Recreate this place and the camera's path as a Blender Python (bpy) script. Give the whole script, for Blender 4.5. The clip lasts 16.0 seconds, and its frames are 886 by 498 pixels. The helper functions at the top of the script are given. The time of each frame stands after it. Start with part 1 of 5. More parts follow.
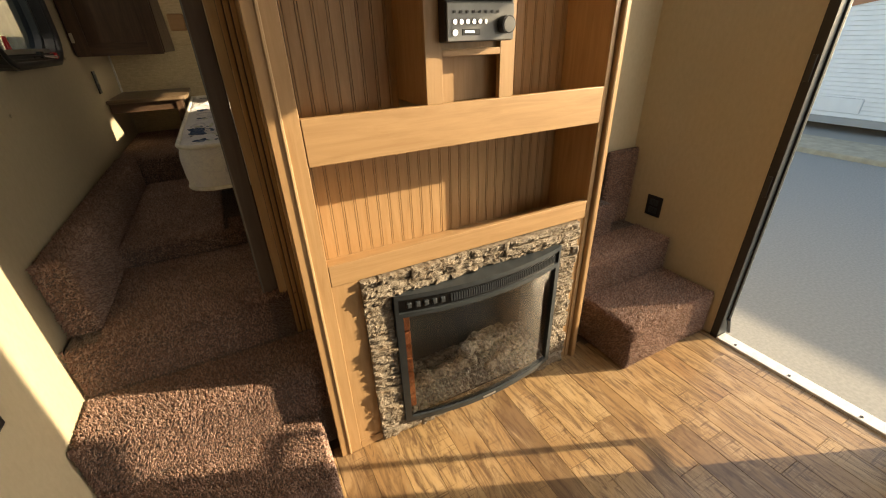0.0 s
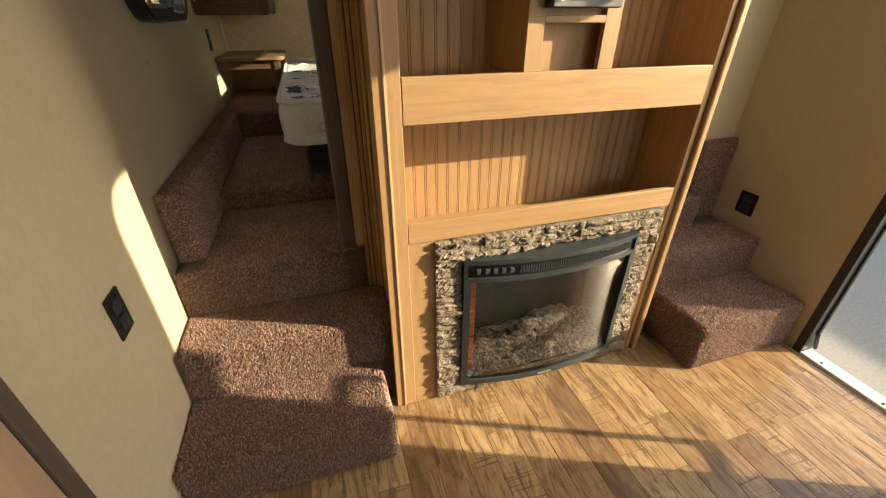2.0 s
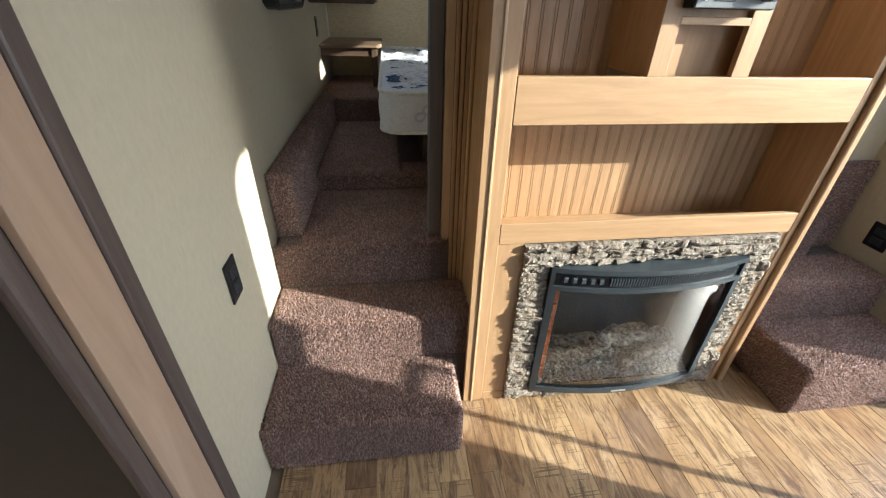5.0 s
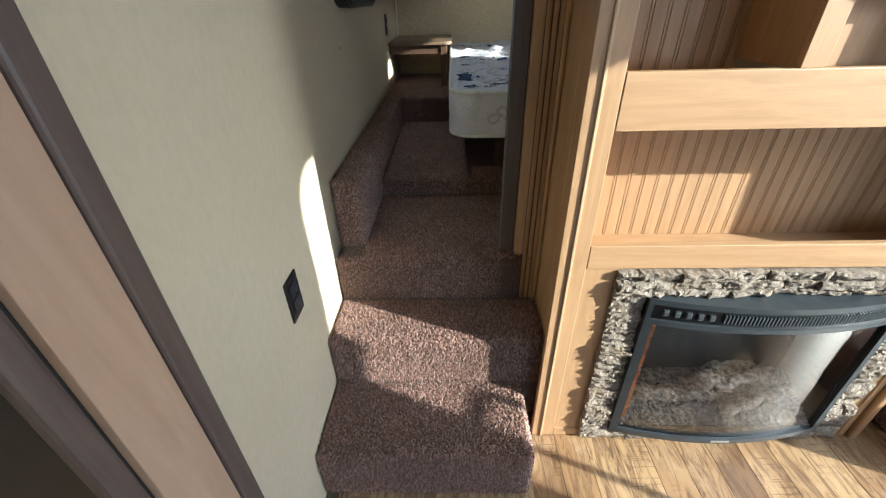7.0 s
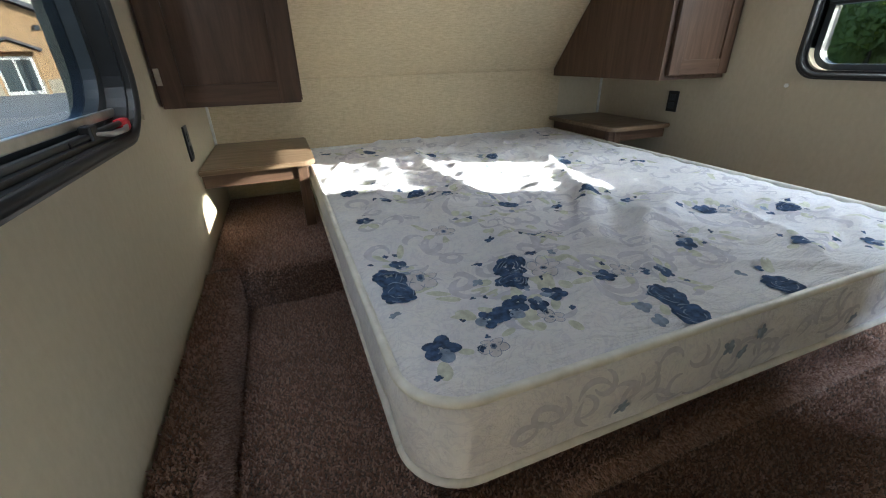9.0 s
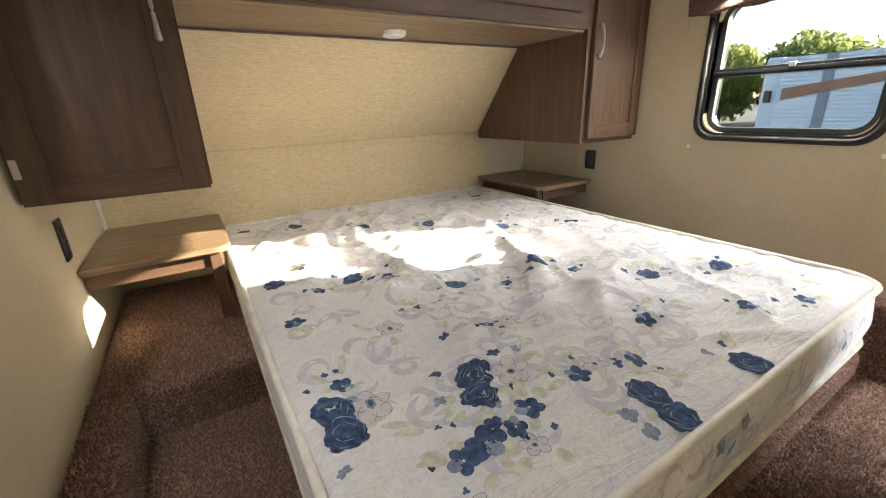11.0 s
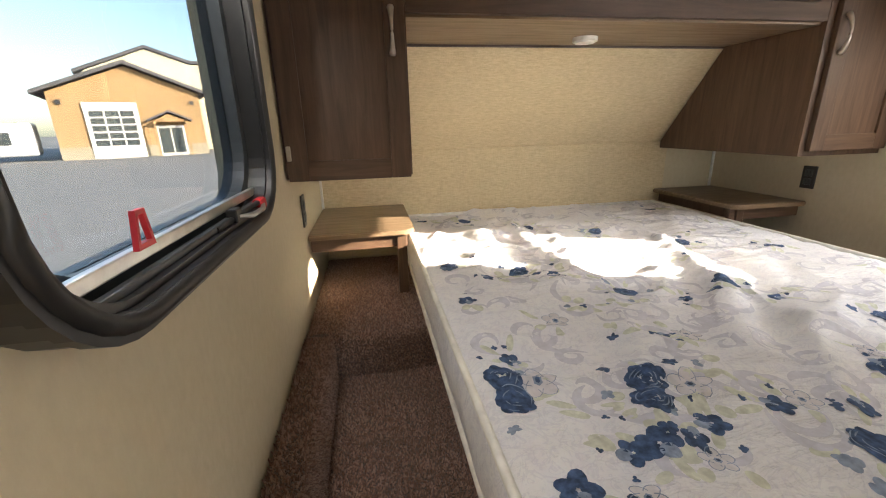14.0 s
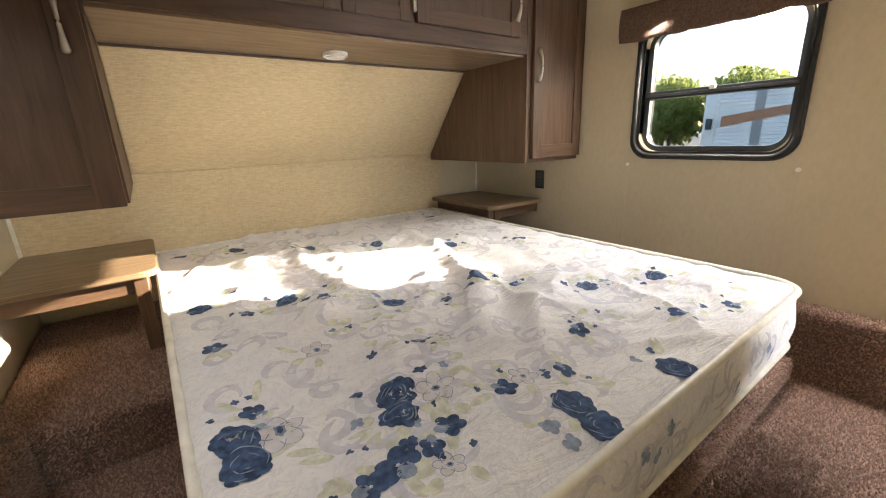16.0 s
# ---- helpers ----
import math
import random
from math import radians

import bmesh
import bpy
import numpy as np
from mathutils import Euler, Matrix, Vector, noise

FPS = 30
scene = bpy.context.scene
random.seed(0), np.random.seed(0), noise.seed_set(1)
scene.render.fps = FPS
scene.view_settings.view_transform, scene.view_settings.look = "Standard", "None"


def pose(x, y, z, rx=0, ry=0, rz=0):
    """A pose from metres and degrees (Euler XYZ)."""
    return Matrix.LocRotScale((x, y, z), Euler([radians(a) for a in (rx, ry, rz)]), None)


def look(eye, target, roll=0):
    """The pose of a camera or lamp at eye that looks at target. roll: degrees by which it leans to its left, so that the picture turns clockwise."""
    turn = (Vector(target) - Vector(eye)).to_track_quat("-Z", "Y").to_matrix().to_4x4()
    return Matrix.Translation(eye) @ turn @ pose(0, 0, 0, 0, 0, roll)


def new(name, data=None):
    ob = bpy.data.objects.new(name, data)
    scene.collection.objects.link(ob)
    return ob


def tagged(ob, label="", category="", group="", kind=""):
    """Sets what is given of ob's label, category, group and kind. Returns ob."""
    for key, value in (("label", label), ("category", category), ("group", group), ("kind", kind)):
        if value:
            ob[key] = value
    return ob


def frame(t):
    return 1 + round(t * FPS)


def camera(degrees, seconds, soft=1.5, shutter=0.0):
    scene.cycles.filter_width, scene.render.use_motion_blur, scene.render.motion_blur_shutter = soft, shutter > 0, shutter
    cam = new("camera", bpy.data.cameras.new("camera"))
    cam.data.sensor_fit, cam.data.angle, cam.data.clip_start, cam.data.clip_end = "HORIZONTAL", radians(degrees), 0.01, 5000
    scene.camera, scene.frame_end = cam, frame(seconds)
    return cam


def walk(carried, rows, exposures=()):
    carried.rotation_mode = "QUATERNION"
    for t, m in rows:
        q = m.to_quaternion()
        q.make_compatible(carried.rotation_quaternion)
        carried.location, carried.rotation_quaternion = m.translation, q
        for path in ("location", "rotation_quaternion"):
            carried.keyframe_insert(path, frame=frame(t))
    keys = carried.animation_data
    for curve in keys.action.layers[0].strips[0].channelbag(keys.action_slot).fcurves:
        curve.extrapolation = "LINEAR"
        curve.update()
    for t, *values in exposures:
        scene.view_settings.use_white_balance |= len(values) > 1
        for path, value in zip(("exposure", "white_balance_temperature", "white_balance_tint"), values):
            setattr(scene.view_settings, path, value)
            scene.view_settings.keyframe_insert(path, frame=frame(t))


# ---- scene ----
cam = camera(95.7, 16.0, soft=1.1)
PATH = [
    (0, (0.625, 0.931, 1.388), (1.416, 2.51, 0.45), -1.9),
    (0.5, (0.634, 0.913, 1.353), (1.387, 2.492, 0.383), -2.2),
    (1, (0.596, 0.92, 1.35), (1.277, 2.514, 0.353), -1.4),
    (1.5, (0.585, 0.92, 1.354), (1.186, 2.538, 0.345), -0.5),
    (2, (0.551, 0.912, 1.362), (1.069, 2.554, 0.345), 0.1),
    (2.5, (0.517, 0.909, 1.362), (0.957, 2.568, 0.335), 0.4),
    (3, (0.5, 0.918, 1.359), (0.874, 2.59, 0.327), 0.6),
    (3.5, (0.483, 0.919, 1.356), (0.8, 2.603, 0.323), 1.0),
    (4, (0.47, 0.919, 1.372), (0.74, 2.61, 0.338), 1.3),
    (4.2, (0.477, 0.926, 1.372), (0.735, 2.619, 0.339), 1.4),
    (6.3, (0.421, 0.954, 1.382), (0.505, 2.624, 0.285), 0.3),
    (6.5, (0.425, 0.953, 1.363), (0.451, 2.643, 0.293), -0.4),
    (7, (0.423, 1.101, 1.358), (0.371, 2.792, 0.291), -1.5),
    (7.5, (0.471, 1.447, 1.373), (0.32, 3.122, 0.292), -4.5),
    (8, (0.412, 1.748, 1.346), (0.326, 3.454, 0.305), -5.2),
    (8.2, (0.339, 1.917, 1.373), (0.43, 3.637, 0.358), -5.1),
    (8.5, (0.32, 2.212, 1.421), (0.677, 3.936, 0.473), -3.1),
    (10.8, (0.359, 2.527, 1.517), (1.317, 4.132, 0.805), -2.0),
    (11, (0.359, 2.527, 1.529), (1.341, 4.14, 0.871), -2.1),
    (11.5, (0.366, 2.514, 1.576), (1.393, 4.16, 1.09), -2.7),
    (12, (0.395, 2.495, 1.625), (1.406, 4.189, 1.297), -3.3),
    (12.5, (0.375, 2.461, 1.677), (1.193, 4.264, 1.393), -3.3),
    (13, (0.277, 2.46, 1.659), (0.863, 4.338, 1.3), -2.4),
    (13.5, (0.252, 2.479, 1.578), (0.664, 4.376, 1.097), -1.7),
    (14, (0.264, 2.487, 1.503), (0.59, 4.371, 0.917), -1.5),
    (14.5, (0.283, 2.481, 1.481), (0.721, 4.332, 0.861), -1.3),
    (15, (0.362, 2.487, 1.501), (1.12, 4.247, 0.926), -1.4),
    (15.5, (0.432, 2.493, 1.494), (1.45, 4.125, 0.947), -2.1),
    (16, (0.445, 2.487, 1.492), (1.574, 4.047, 0.951), -2.2),
]
EXPOSURES = [(0, 1.6, 8000, 8), (1.5, 1.65, 8200, 8), (3, 1.95, 5400, 2), (4.2, 2.1, 5200, 2), (7.5, 2.15, 5100, 2), (8.2, 2.4, 5300, 0), (8.7, 2.7, 5300, 2), (11, 3.6, 6500, 9), (12.5, 3.5, 6900, 11), (13.2, 3.3, 6500, 11), (14.5, 3.6, 6500, 10), (16, 3.6, 6700, 10)]
walk(cam, [(t, look(eye, target, roll)) for t, eye, target, roll in PATH], EXPOSURES)

# ---- world and sun ----
SUN_TO = Vector((0.97, -0.41, 0.36)).normalized()
world = bpy.data.worlds.new("world")
scene.world = world
world.use_nodes = True
wn = world.node_tree
sky = wn.nodes.new("ShaderNodeTexSky")
sky.sky_type, sky.sun_disc = "NISHITA", False
sky.sun_elevation = math.asin(SUN_TO.z)
sky.sun_rotation = math.atan2(SUN_TO.x, SUN_TO.y)
sky.altitude, sky.air_density, sky.dust_density = 200, 1.0, 1.5
wn.links.new(sky.outputs[0], wn.nodes["Background"].inputs[0])
wn.nodes["Background"].inputs[1].default_value = 0.14
sun = new("sun", bpy.data.lights.new("sun", "SUN"))
sun.data.energy, sun.data.angle, sun.data.color = 3.6, radians(0.55), (1.0, 0.86, 0.66)
sun.matrix_world = look((20, -8, 8), Vector((20, -8, 8)) - SUN_TO)


def area_lamp(name, eye, target, width, height, watts, colour):
    la = new(name, bpy.data.lights.new(name, "AREA"))
    la.data.shape, la.data.size, la.data.size_y = "RECTANGLE", width, height
    la.data.energy, la.data.color = watts, colour
    la.matrix_world = look(eye, target)
    return la


# added fill in two unseen living-room openings; stand-ins for daylight at the entry door and the heads of the bedroom
# windows; the bedroom's puck light
# rear and side lamps are invented fill, brightening the living room and bed foot
area_lamp("rear_fill_lamp", (1.92, -2.62, 1.45), (2.0, 2.4, 1.0), 0.9, 0.75, 2.4, (0.95, 0.97, 1.0))
area_lamp("side_fill_lamp", (2.57, -0.75, 1.4), (0, -0.1, 1.2), 1.2, 0.65, 4.5, (0.95, 0.97, 1.0))
area_lamp("door_daylight", (2.60, 1.355, 1.71), (0.0, 1.9, 1.0), 0.62, 0.36, 3.5, (0.93, 0.96, 1.0))
area_lamp("bedroom_window_daylight", (2.336, 3.225, 1.892), (1.65, 3.0, 0.95), 0.50, 0.05, 2.4, (1.0, 0.95, 0.87))
area_lamp("exit_window_daylight", (0.004, 3.13, 1.905), (1.3, 2.95, 0.95), 0.50, 0.04, 0.6, (1.0, 0.95, 0.87))
area_lamp("puck_light_glow", (1.14, 4.12, 1.800), (1.14, 4.12, 0), 0.06, 0.06, 0.03, (1.0, 0.92, 0.78))


# ---- small tools ----
def part(name, bm, material, parent=None, label="", smooth=False):
    """Link a bmesh as one mesh object, under a thing or part where one is given."""
    me = bpy.data.meshes.new(name)
    bm.to_mesh(me)
    bm.free()
    if smooth:
        me.polygons.foreach_set("use_smooth", [True] * len(me.polygons))
    me.materials.append(material)
    ob = new(name, me)
    if parent is not None:
        ob.parent = parent
    if label:
        ob["label"] = label
    return ob


def thing(name, label, category, group="", kind=""):
    return tagged(new(name), label, category, group, kind)


def add_box(bm, x0, x1, y0, y1, z0, z1, bev=0.0, seg=2):
    r = bmesh.ops.create_cube(bm, size=1.0)
    for v in r["verts"]:
        v.co = Vector((x0 + (v.co.x + 0.5) * (x1 - x0), y0 + (v.co.y + 0.5) * (y1 - y0), z0 + (v.co.z + 0.5) * (z1 - z0)))
    if bev > 0:
        es = list({e for v in r["verts"] for e in v.link_edges})
        bmesh.ops.bevel(bm, geom=es, offset=bev, segments=seg, affect="EDGES", profile=0.5)
    return bm


def box(x0, x1, y0, y1, z0, z1, bev=0.0, seg=2):
    return add_box(bmesh.new(), x0, x1, y0, y1, z0, z1, bev, seg)


def add_prism(bm, pts, axis, a, b, bev=0.0):
    """Extrude a polygon (2D points in the other two axes, in xyz order) from a to b along axis."""
    def put(p, c):
        q = list(p)
        q.insert("xyz".index(axis), c)
        return q
    lo = [bm.verts.new(put(p, a)) for p in pts]
    hi = [bm.verts.new(put(p, b)) for p in pts]
    fs = [bm.faces.new(lo), bm.faces.new(list(reversed(hi)))]
    n = len(pts)
    for i in range(n):
        fs.append(bm.faces.new([lo[i], hi[i], hi[(i + 1) % n], lo[(i + 1) % n]]))
    bmesh.ops.recalc_face_normals(bm, faces=fs)
    if bev > 0:
        bmesh.ops.bevel(bm, geom=list({e for f in fs for e in f.edges}), offset=bev, segments=2, affect="EDGES")
    return bm


def prism(pts, axis, a, b, bev=0.0):
    return add_prism(bmesh.new(), pts, axis, a, b, bev)


def round_rect(u0, u1, v0, v1, r, n=8):
    pts = []
    for cu, cv, a0 in ((u1 - r, v1 - r, 0), (u0 + r, v1 - r, 90), (u0 + r, v0 + r, 180), (u1 - r, v0 + r, 270)):
        for i in range(n + 1):
            a = radians(a0 + 90 * i / n)
            pts.append((cu + r * math.cos(a), cv + r * math.sin(a)))
    return pts


def ring(outer, inner, axis, a, b):
    """A frame between two outlines with the same number of points, from a to b along axis."""
    bm = bmesh.new()

    def put(p, c):
        q = list(p)
        q.insert("xyz".index(axis), c)
        return bm.verts.new(q)
    o0, o1 = [put(p, a) for p in outer], [put(p, b) for p in outer]
    i0, i1 = [put(p, a) for p in inner], [put(p, b) for p in inner]
    n = len(outer)
    for k in range(n):
        j = (k + 1) % n
        for q in ((o0[k], o0[j], i0[j], i0[k]), (o1[k], i1[k], i1[j], o1[j]), (o0[k], o1[k], o1[j], o0[j]), (i0[k], i0[j], i1[j], i1[k])):
            bm.faces.new(q)
    bmesh.ops.recalc_face_normals(bm, faces=bm.faces)
    return bm


def add_rod(bm, p, q, r, n=12):
    p, q = Vector(p), Vector(q)
    d = q - p
    m = Matrix.Translation((p + q) / 2) @ d.to_track_quat("Z", "Y").to_matrix().to_4x4()
    bmesh.ops.create_cone(bm, cap_ends=True, segments=n, radius1=r, radius2=r, depth=d.length, matrix=m)
    return bm


def rod(p, q, r, n=12):
    return add_rod(bmesh.new(), p, q, r, n)


def sweep(points, radius, n=8):
    """A tube of given radius (a number or one for each point) along points."""
    bm, rings = bmesh.new(), []
    for i, p in enumerate(points):
        p = Vector(p)
        d = (Vector(points[min(i + 1, len(points) - 1)]) - Vector(points[max(i - 1, 0)])).normalized()
        q = d.to_track_quat("Z", "Y")
        r = radius[i] if isinstance(radius, (list, tuple)) else radius
        rings.append([bm.verts.new(p + q @ Vector((r * math.cos(2 * math.pi * k / n), r * math.sin(2 * math.pi * k / n), 0))) for k in range(n)])
    for a, b in zip(rings, rings[1:]):
        for k in range(n):
            bm.faces.new([a[k], a[(k + 1) % n], b[(k + 1) % n], b[k]])
    bm.faces.new(rings[0]), bm.faces.new(rings[-1])
    bmesh.ops.recalc_face_normals(bm, faces=bm.faces)
    return bm


# ---- materials ----
class Mat:
    """A thin wrapper for building a node material."""

    def __init__(self, name, rough=0.6, metal=0.0, spec=0.5):
        self.m = bpy.data.materials.new(name)
        self.m.use_nodes = True
        self.t = self.m.node_tree
        self.b = self.t.nodes["Principled BSDF"]
        self.b.inputs["Roughness"].default_value = rough
        self.b.inputs["Metallic"].default_value = metal
        self.b.inputs["Specular IOR Level"].default_value = spec
        self.co = None

    def n(self, kind, **sets):
        nd = self.t.nodes.new("ShaderNode" + kind)
        for k, v in sets.items():
            nd.inputs[k.replace("_", " ")].default_value = v
        return nd

    def l(self, a, b):
        self.t.links.new(a, b)

    def coords(self, scale=(1, 1, 1), rnd=False):
        tc, mp = self.n("TexCoord"), self.n("Mapping")
        mp.inputs["Scale"].default_value = scale
        self.l(tc.outputs["Object"], mp.inputs["Vector"])
        if rnd:
            oi, ml = self.n("ObjectInfo"), self.n("Math")
            ml.operation = "MULTIPLY"
            ml.inputs[1].default_value = 37.0
            self.l(oi.outputs["Random"], ml.inputs[0])
            self.l(ml.outputs[0], mp.inputs["Location"])
        return mp.outputs[0]

    def noise(self, co, scale, detail=4.0, rough=0.55, dist=0.0):
        nd = self.n("TexNoise", Scale=scale, Detail=detail, Roughness=rough, Distortion=dist)
        self.l(co, nd.inputs["Vector"])
        return nd.outputs["Fac"]

    def ramp(self, fac, stops):
        nd = self.n("ValToRGB")
        el = nd.color_ramp.elements
        while len(el) < len(stops):
            el.new(0.5)
        for e, (p, c) in zip(el, stops):
            e.position, e.color = p, (*c, 1)
        self.l(fac, nd.inputs[0])
        return nd.outputs[0]

    def mix(self, fac, a, b, mode="MIX"):
        nd = self.t.nodes.new("ShaderNodeMix")
        nd.data_type, nd.blend_type = "RGBA", mode
        for s, v in ((nd.inputs[0], fac), (nd.inputs[6], a), (nd.inputs[7], b)):
            if isinstance(v, (float, int)):
                s.default_value = v
            elif isinstance(v, tuple):
                s.default_value = (*v, 1)
            else:
                self.l(v, s)
        return nd.outputs[2]

    def color(self, c):
        if isinstance(c, tuple):
            self.b.inputs["Base Color"].default_value = (*c, 1)
        else:
            self.l(c, self.b.inputs["Base Color"])
        return self

    def bump(self, h, strength=0.3, distance=0.01):
        bp = self.n("Bump", Strength=strength, Distance=distance)
        self.l(h, bp.inputs["Height"])
        self.l(bp.outputs[0], self.b.inputs["Normal"])
        return self


def wood(name, dark, light, scale, rough=0.45, rnd=True, knots=True):
    """Straight-grained laminate; the grain runs along the axis with the smallest scale."""
    m = Mat(name, rough)
    co = m.coords(scale, rnd)
    g = m.noise(co, 6.0, 6, 0.65, 0.6)
    big = m.noise(m.coords(tuple(s * 0.18 for s in scale), rnd), 5.0, 3)
    c = m.ramp(g, [(0.3, dark), (0.5, tuple((a + b) / 2 for a, b in zip(dark, light))), (0.72, light)])
    c = m.mix(m.ramp(big, [(0.35, (0, 0, 0)), (0.7, (0.4, 0.4, 0.4))]), c, dark)
    m.color(c).bump(g, 0.12, 0.002)
    rr = m.ramp(g, [(0.2, (rough + 0.1,) * 3), (0.8, (rough - 0.07,) * 3)])
    m.l(rr, m.b.inputs["Roughness"])
    return m.m


OAK_D, OAK_L = (0.33, 0.195, 0.092), (0.46, 0.295, 0.155)
OAK_UP = wood("oak_upright", OAK_D, OAK_L, (9, 9, 0.7))
OAK_ACROSS = wood("oak_across", OAK_D, OAK_L, (0.7, 9, 9))
OAK_DEPTH = wood("oak_depth", OAK_D, OAK_L, (9, 0.7, 9))
WAL_D, WAL_L = (0.055, 0.03, 0.018), (0.125, 0.071, 0.042)
WAL_UP = wood("walnut_upright", WAL_D, WAL_L, (7, 7, 0.6), 0.5)
WAL_ACROSS = wood("walnut_across", WAL_D, WAL_L, (0.6, 7, 7), 0.5)
SHELF_WOOD = wood("shelf_laminate", (0.13, 0.085, 0.05), (0.27, 0.19, 0.12), (0.7, 9, 9), 0.35)
BROWN_TRIM = wood("brown_trim", (0.07, 0.05, 0.042), (0.11, 0.082, 0.07), (9, 9, 0.6), 0.5)
# invented dark finish for unseen living-room walls, to hold down bounced light
DARK_UNSEEN_WOOD = wood("dark_unseen_wood", (0.06, 0.04, 0.03), (0.13, 0.09, 0.065), (7, 7, 0.6), 0.5)
FASCIA_WOOD = wood("fascia_wood", (0.34, 0.225, 0.15), (0.43, 0.30, 0.205), (4, 4, 0.5), 0.55)
PALE_PANEL = wood("pale_panel", (0.42, 0.28, 0.15), (0.55, 0.39, 0.23), (7, 7, 0.6), 0.5)


def make_floor_mat():
    m = Mat("vinyl_plank", 0.38)
    co = m.coords((7, 1.0, 7), True)
    g = m.noise(co, 5.0, 8, 0.72, 1.6)
    mid = m.noise(m.coords((5, 2.2, 5), True), 2.2, 4, 0.6, 0.8)
    saw = m.noise(m.coords((2.5, 55, 3), True), 2.5, 3, 0.6)
    spot = m.noise(m.coords((3, 1.5, 3), True), 2.0, 2)
    oi, isl, add, fr = m.n("ObjectInfo"), m.n("NewGeometry"), m.n("Math"), m.n("Math")
    m.l(oi.outputs["Random"], add.inputs[0]), m.l(isl.outputs["Random Per Island"], add.inputs[1])
    fr.operation = "FRACT"
    m.l(add.outputs[0], fr.inputs[0])
    tone = m.ramp(fr.outputs[0], [(0.0, (0.18, 0.108, 0.056)), (0.2, (0.30, 0.182, 0.088)), (0.5, (0.39, 0.245, 0.12)), (0.8, (0.48, 0.325, 0.165)), (1.0, (0.33, 0.192, 0.093))])
    c = m.mix(m.ramp(mid, [(0.48, (0, 0, 0)), (0.64, (0.6, 0.6, 0.6))]), tone, (0.50, 0.35, 0.20))
    c = m.mix(m.ramp(g, [(0.38, (0.9, 0.9, 0.9)), (0.55, (0, 0, 0))]), c, (0.12, 0.066, 0.036))
    marks = m.mix(1.0, m.ramp(saw, [(0.56, (0, 0, 0)), (0.63, (0.8, 0.8, 0.8))]), m.ramp(spot, [(0.5, (0, 0, 0)), (0.6, (1, 1, 1))]), "MULTIPLY")
    c = m.mix(marks, c, (0.14, 0.08, 0.04))
    m.color(c).bump(g, 0.15, 0.002)
    return m.m


VINYL = make_floor_mat()


def make_carpet(name, a, b):
    m = Mat(name, 0.95, spec=0.15)
    co = m.coords()
    f = m.noise(co, 260, 3, 0.7)
    tuft = m.n("TexVoronoi", Scale=150.0)
    m.l(co, tuft.inputs["Vector"])
    patch = m.noise(co, 9, 3)
    c = m.ramp(f, [(0.3, a), (0.62, b)])
    c = m.mix(m.ramp(tuft.outputs["Distance"], [(0.25, (0, 0, 0)), (0.75, (0.7, 0.7, 0.7))]), c, tuple(x * 0.35 for x in a))
    c = m.mix(m.ramp(patch, [(0.35, (0, 0, 0)), (0.7, (0.3, 0.3, 0.3))]), c, a)
    m.color(c)
    h = m.mix(0.5, f, tuft.outputs["Distance"], "SUBTRACT")
    m.bump(h, 1.0, 0.012)
    m.b.inputs["Sheen Weight"].default_value = 0.3
    m.b.inputs["Sheen Roughness"].default_value = 0.5
    return m.m


CARPET = make_carpet("carpet", (0.075, 0.042, 0.031), (0.21, 0.125, 0.095))


def make_pile():
    m = Mat("carpet_pile", 0.95, spec=0.1)
    g = m.n("NewGeometry")
    c = m.ramp(g.outputs["Random Per Island"], [(0.0, (0.18, 0.106, 0.08)), (0.5, (0.32, 0.192, 0.149)), (1.0, (0.52, 0.36, 0.295))])
    patch = m.noise(m.coords(), 7, 3)
    m.color(m.mix(m.ramp(patch, [(0.4, (0, 0, 0)), (0.7, (0.35, 0.35, 0.35))]), c, (0.13, 0.075, 0.056)))
    m.b.inputs["Sheen Weight"].default_value = 0.25
    return m.m


PILE = make_pile()


def make_wall(name, a, b, weave=60, strength=0.25):
    m = Mat(name, 0.75, spec=0.25)
    f = m.noise(m.coords((1, 1, 0.55)), weave, 5, 0.6)
    big = m.noise(m.coords(), 2.2, 3)
    c = m.mix(m.ramp(big, [(0.35, (0, 0, 0)), (0.75, (0.5, 0.5, 0.5))]), a, b)
    m.color(m.mix(m.ramp(f, [(0.35, (0, 0, 0)), (0.7, (0.35, 0.35, 0.35))]), c, tuple(x * 0.86 for x in b)))
    m.bump(f, strength, 0.003)
    return m.m


WALLPAPER = make_wall("wallpaper", (0.56, 0.49, 0.355), (0.50, 0.43, 0.30))
CEILING = make_wall("ceiling_panel", (0.80, 0.74, 0.64), (0.77, 0.71, 0.61), 90, 0.1)


def make_headboard():
    m = Mat("woven_headboard", 0.8, spec=0.2)
    h = m.noise(m.coords((0.25, 1, 1.6)), 130, 4, 0.6)
    v = m.noise(m.coords((1.6, 1, 0.25)), 130, 4, 0.6)
    blot = m.noise(m.coords((1, 1, 1.4)), 38, 3)
    s = m.mix(0.5, h, v, "ADD")
    c = m.ramp(s, [(0.42, (0.46, 0.37, 0.23)), (0.92, (0.66, 0.55, 0.365))])
    c = m.mix(m.ramp(blot, [(0.45, (0, 0, 0)), (0.65, (0.14, 0.14, 0.14))]), c, (0.42, 0.34, 0.21))
    m.color(c).bump(s, 0.4, 0.002)
    return m.m


HEADBOARD = make_headboard()


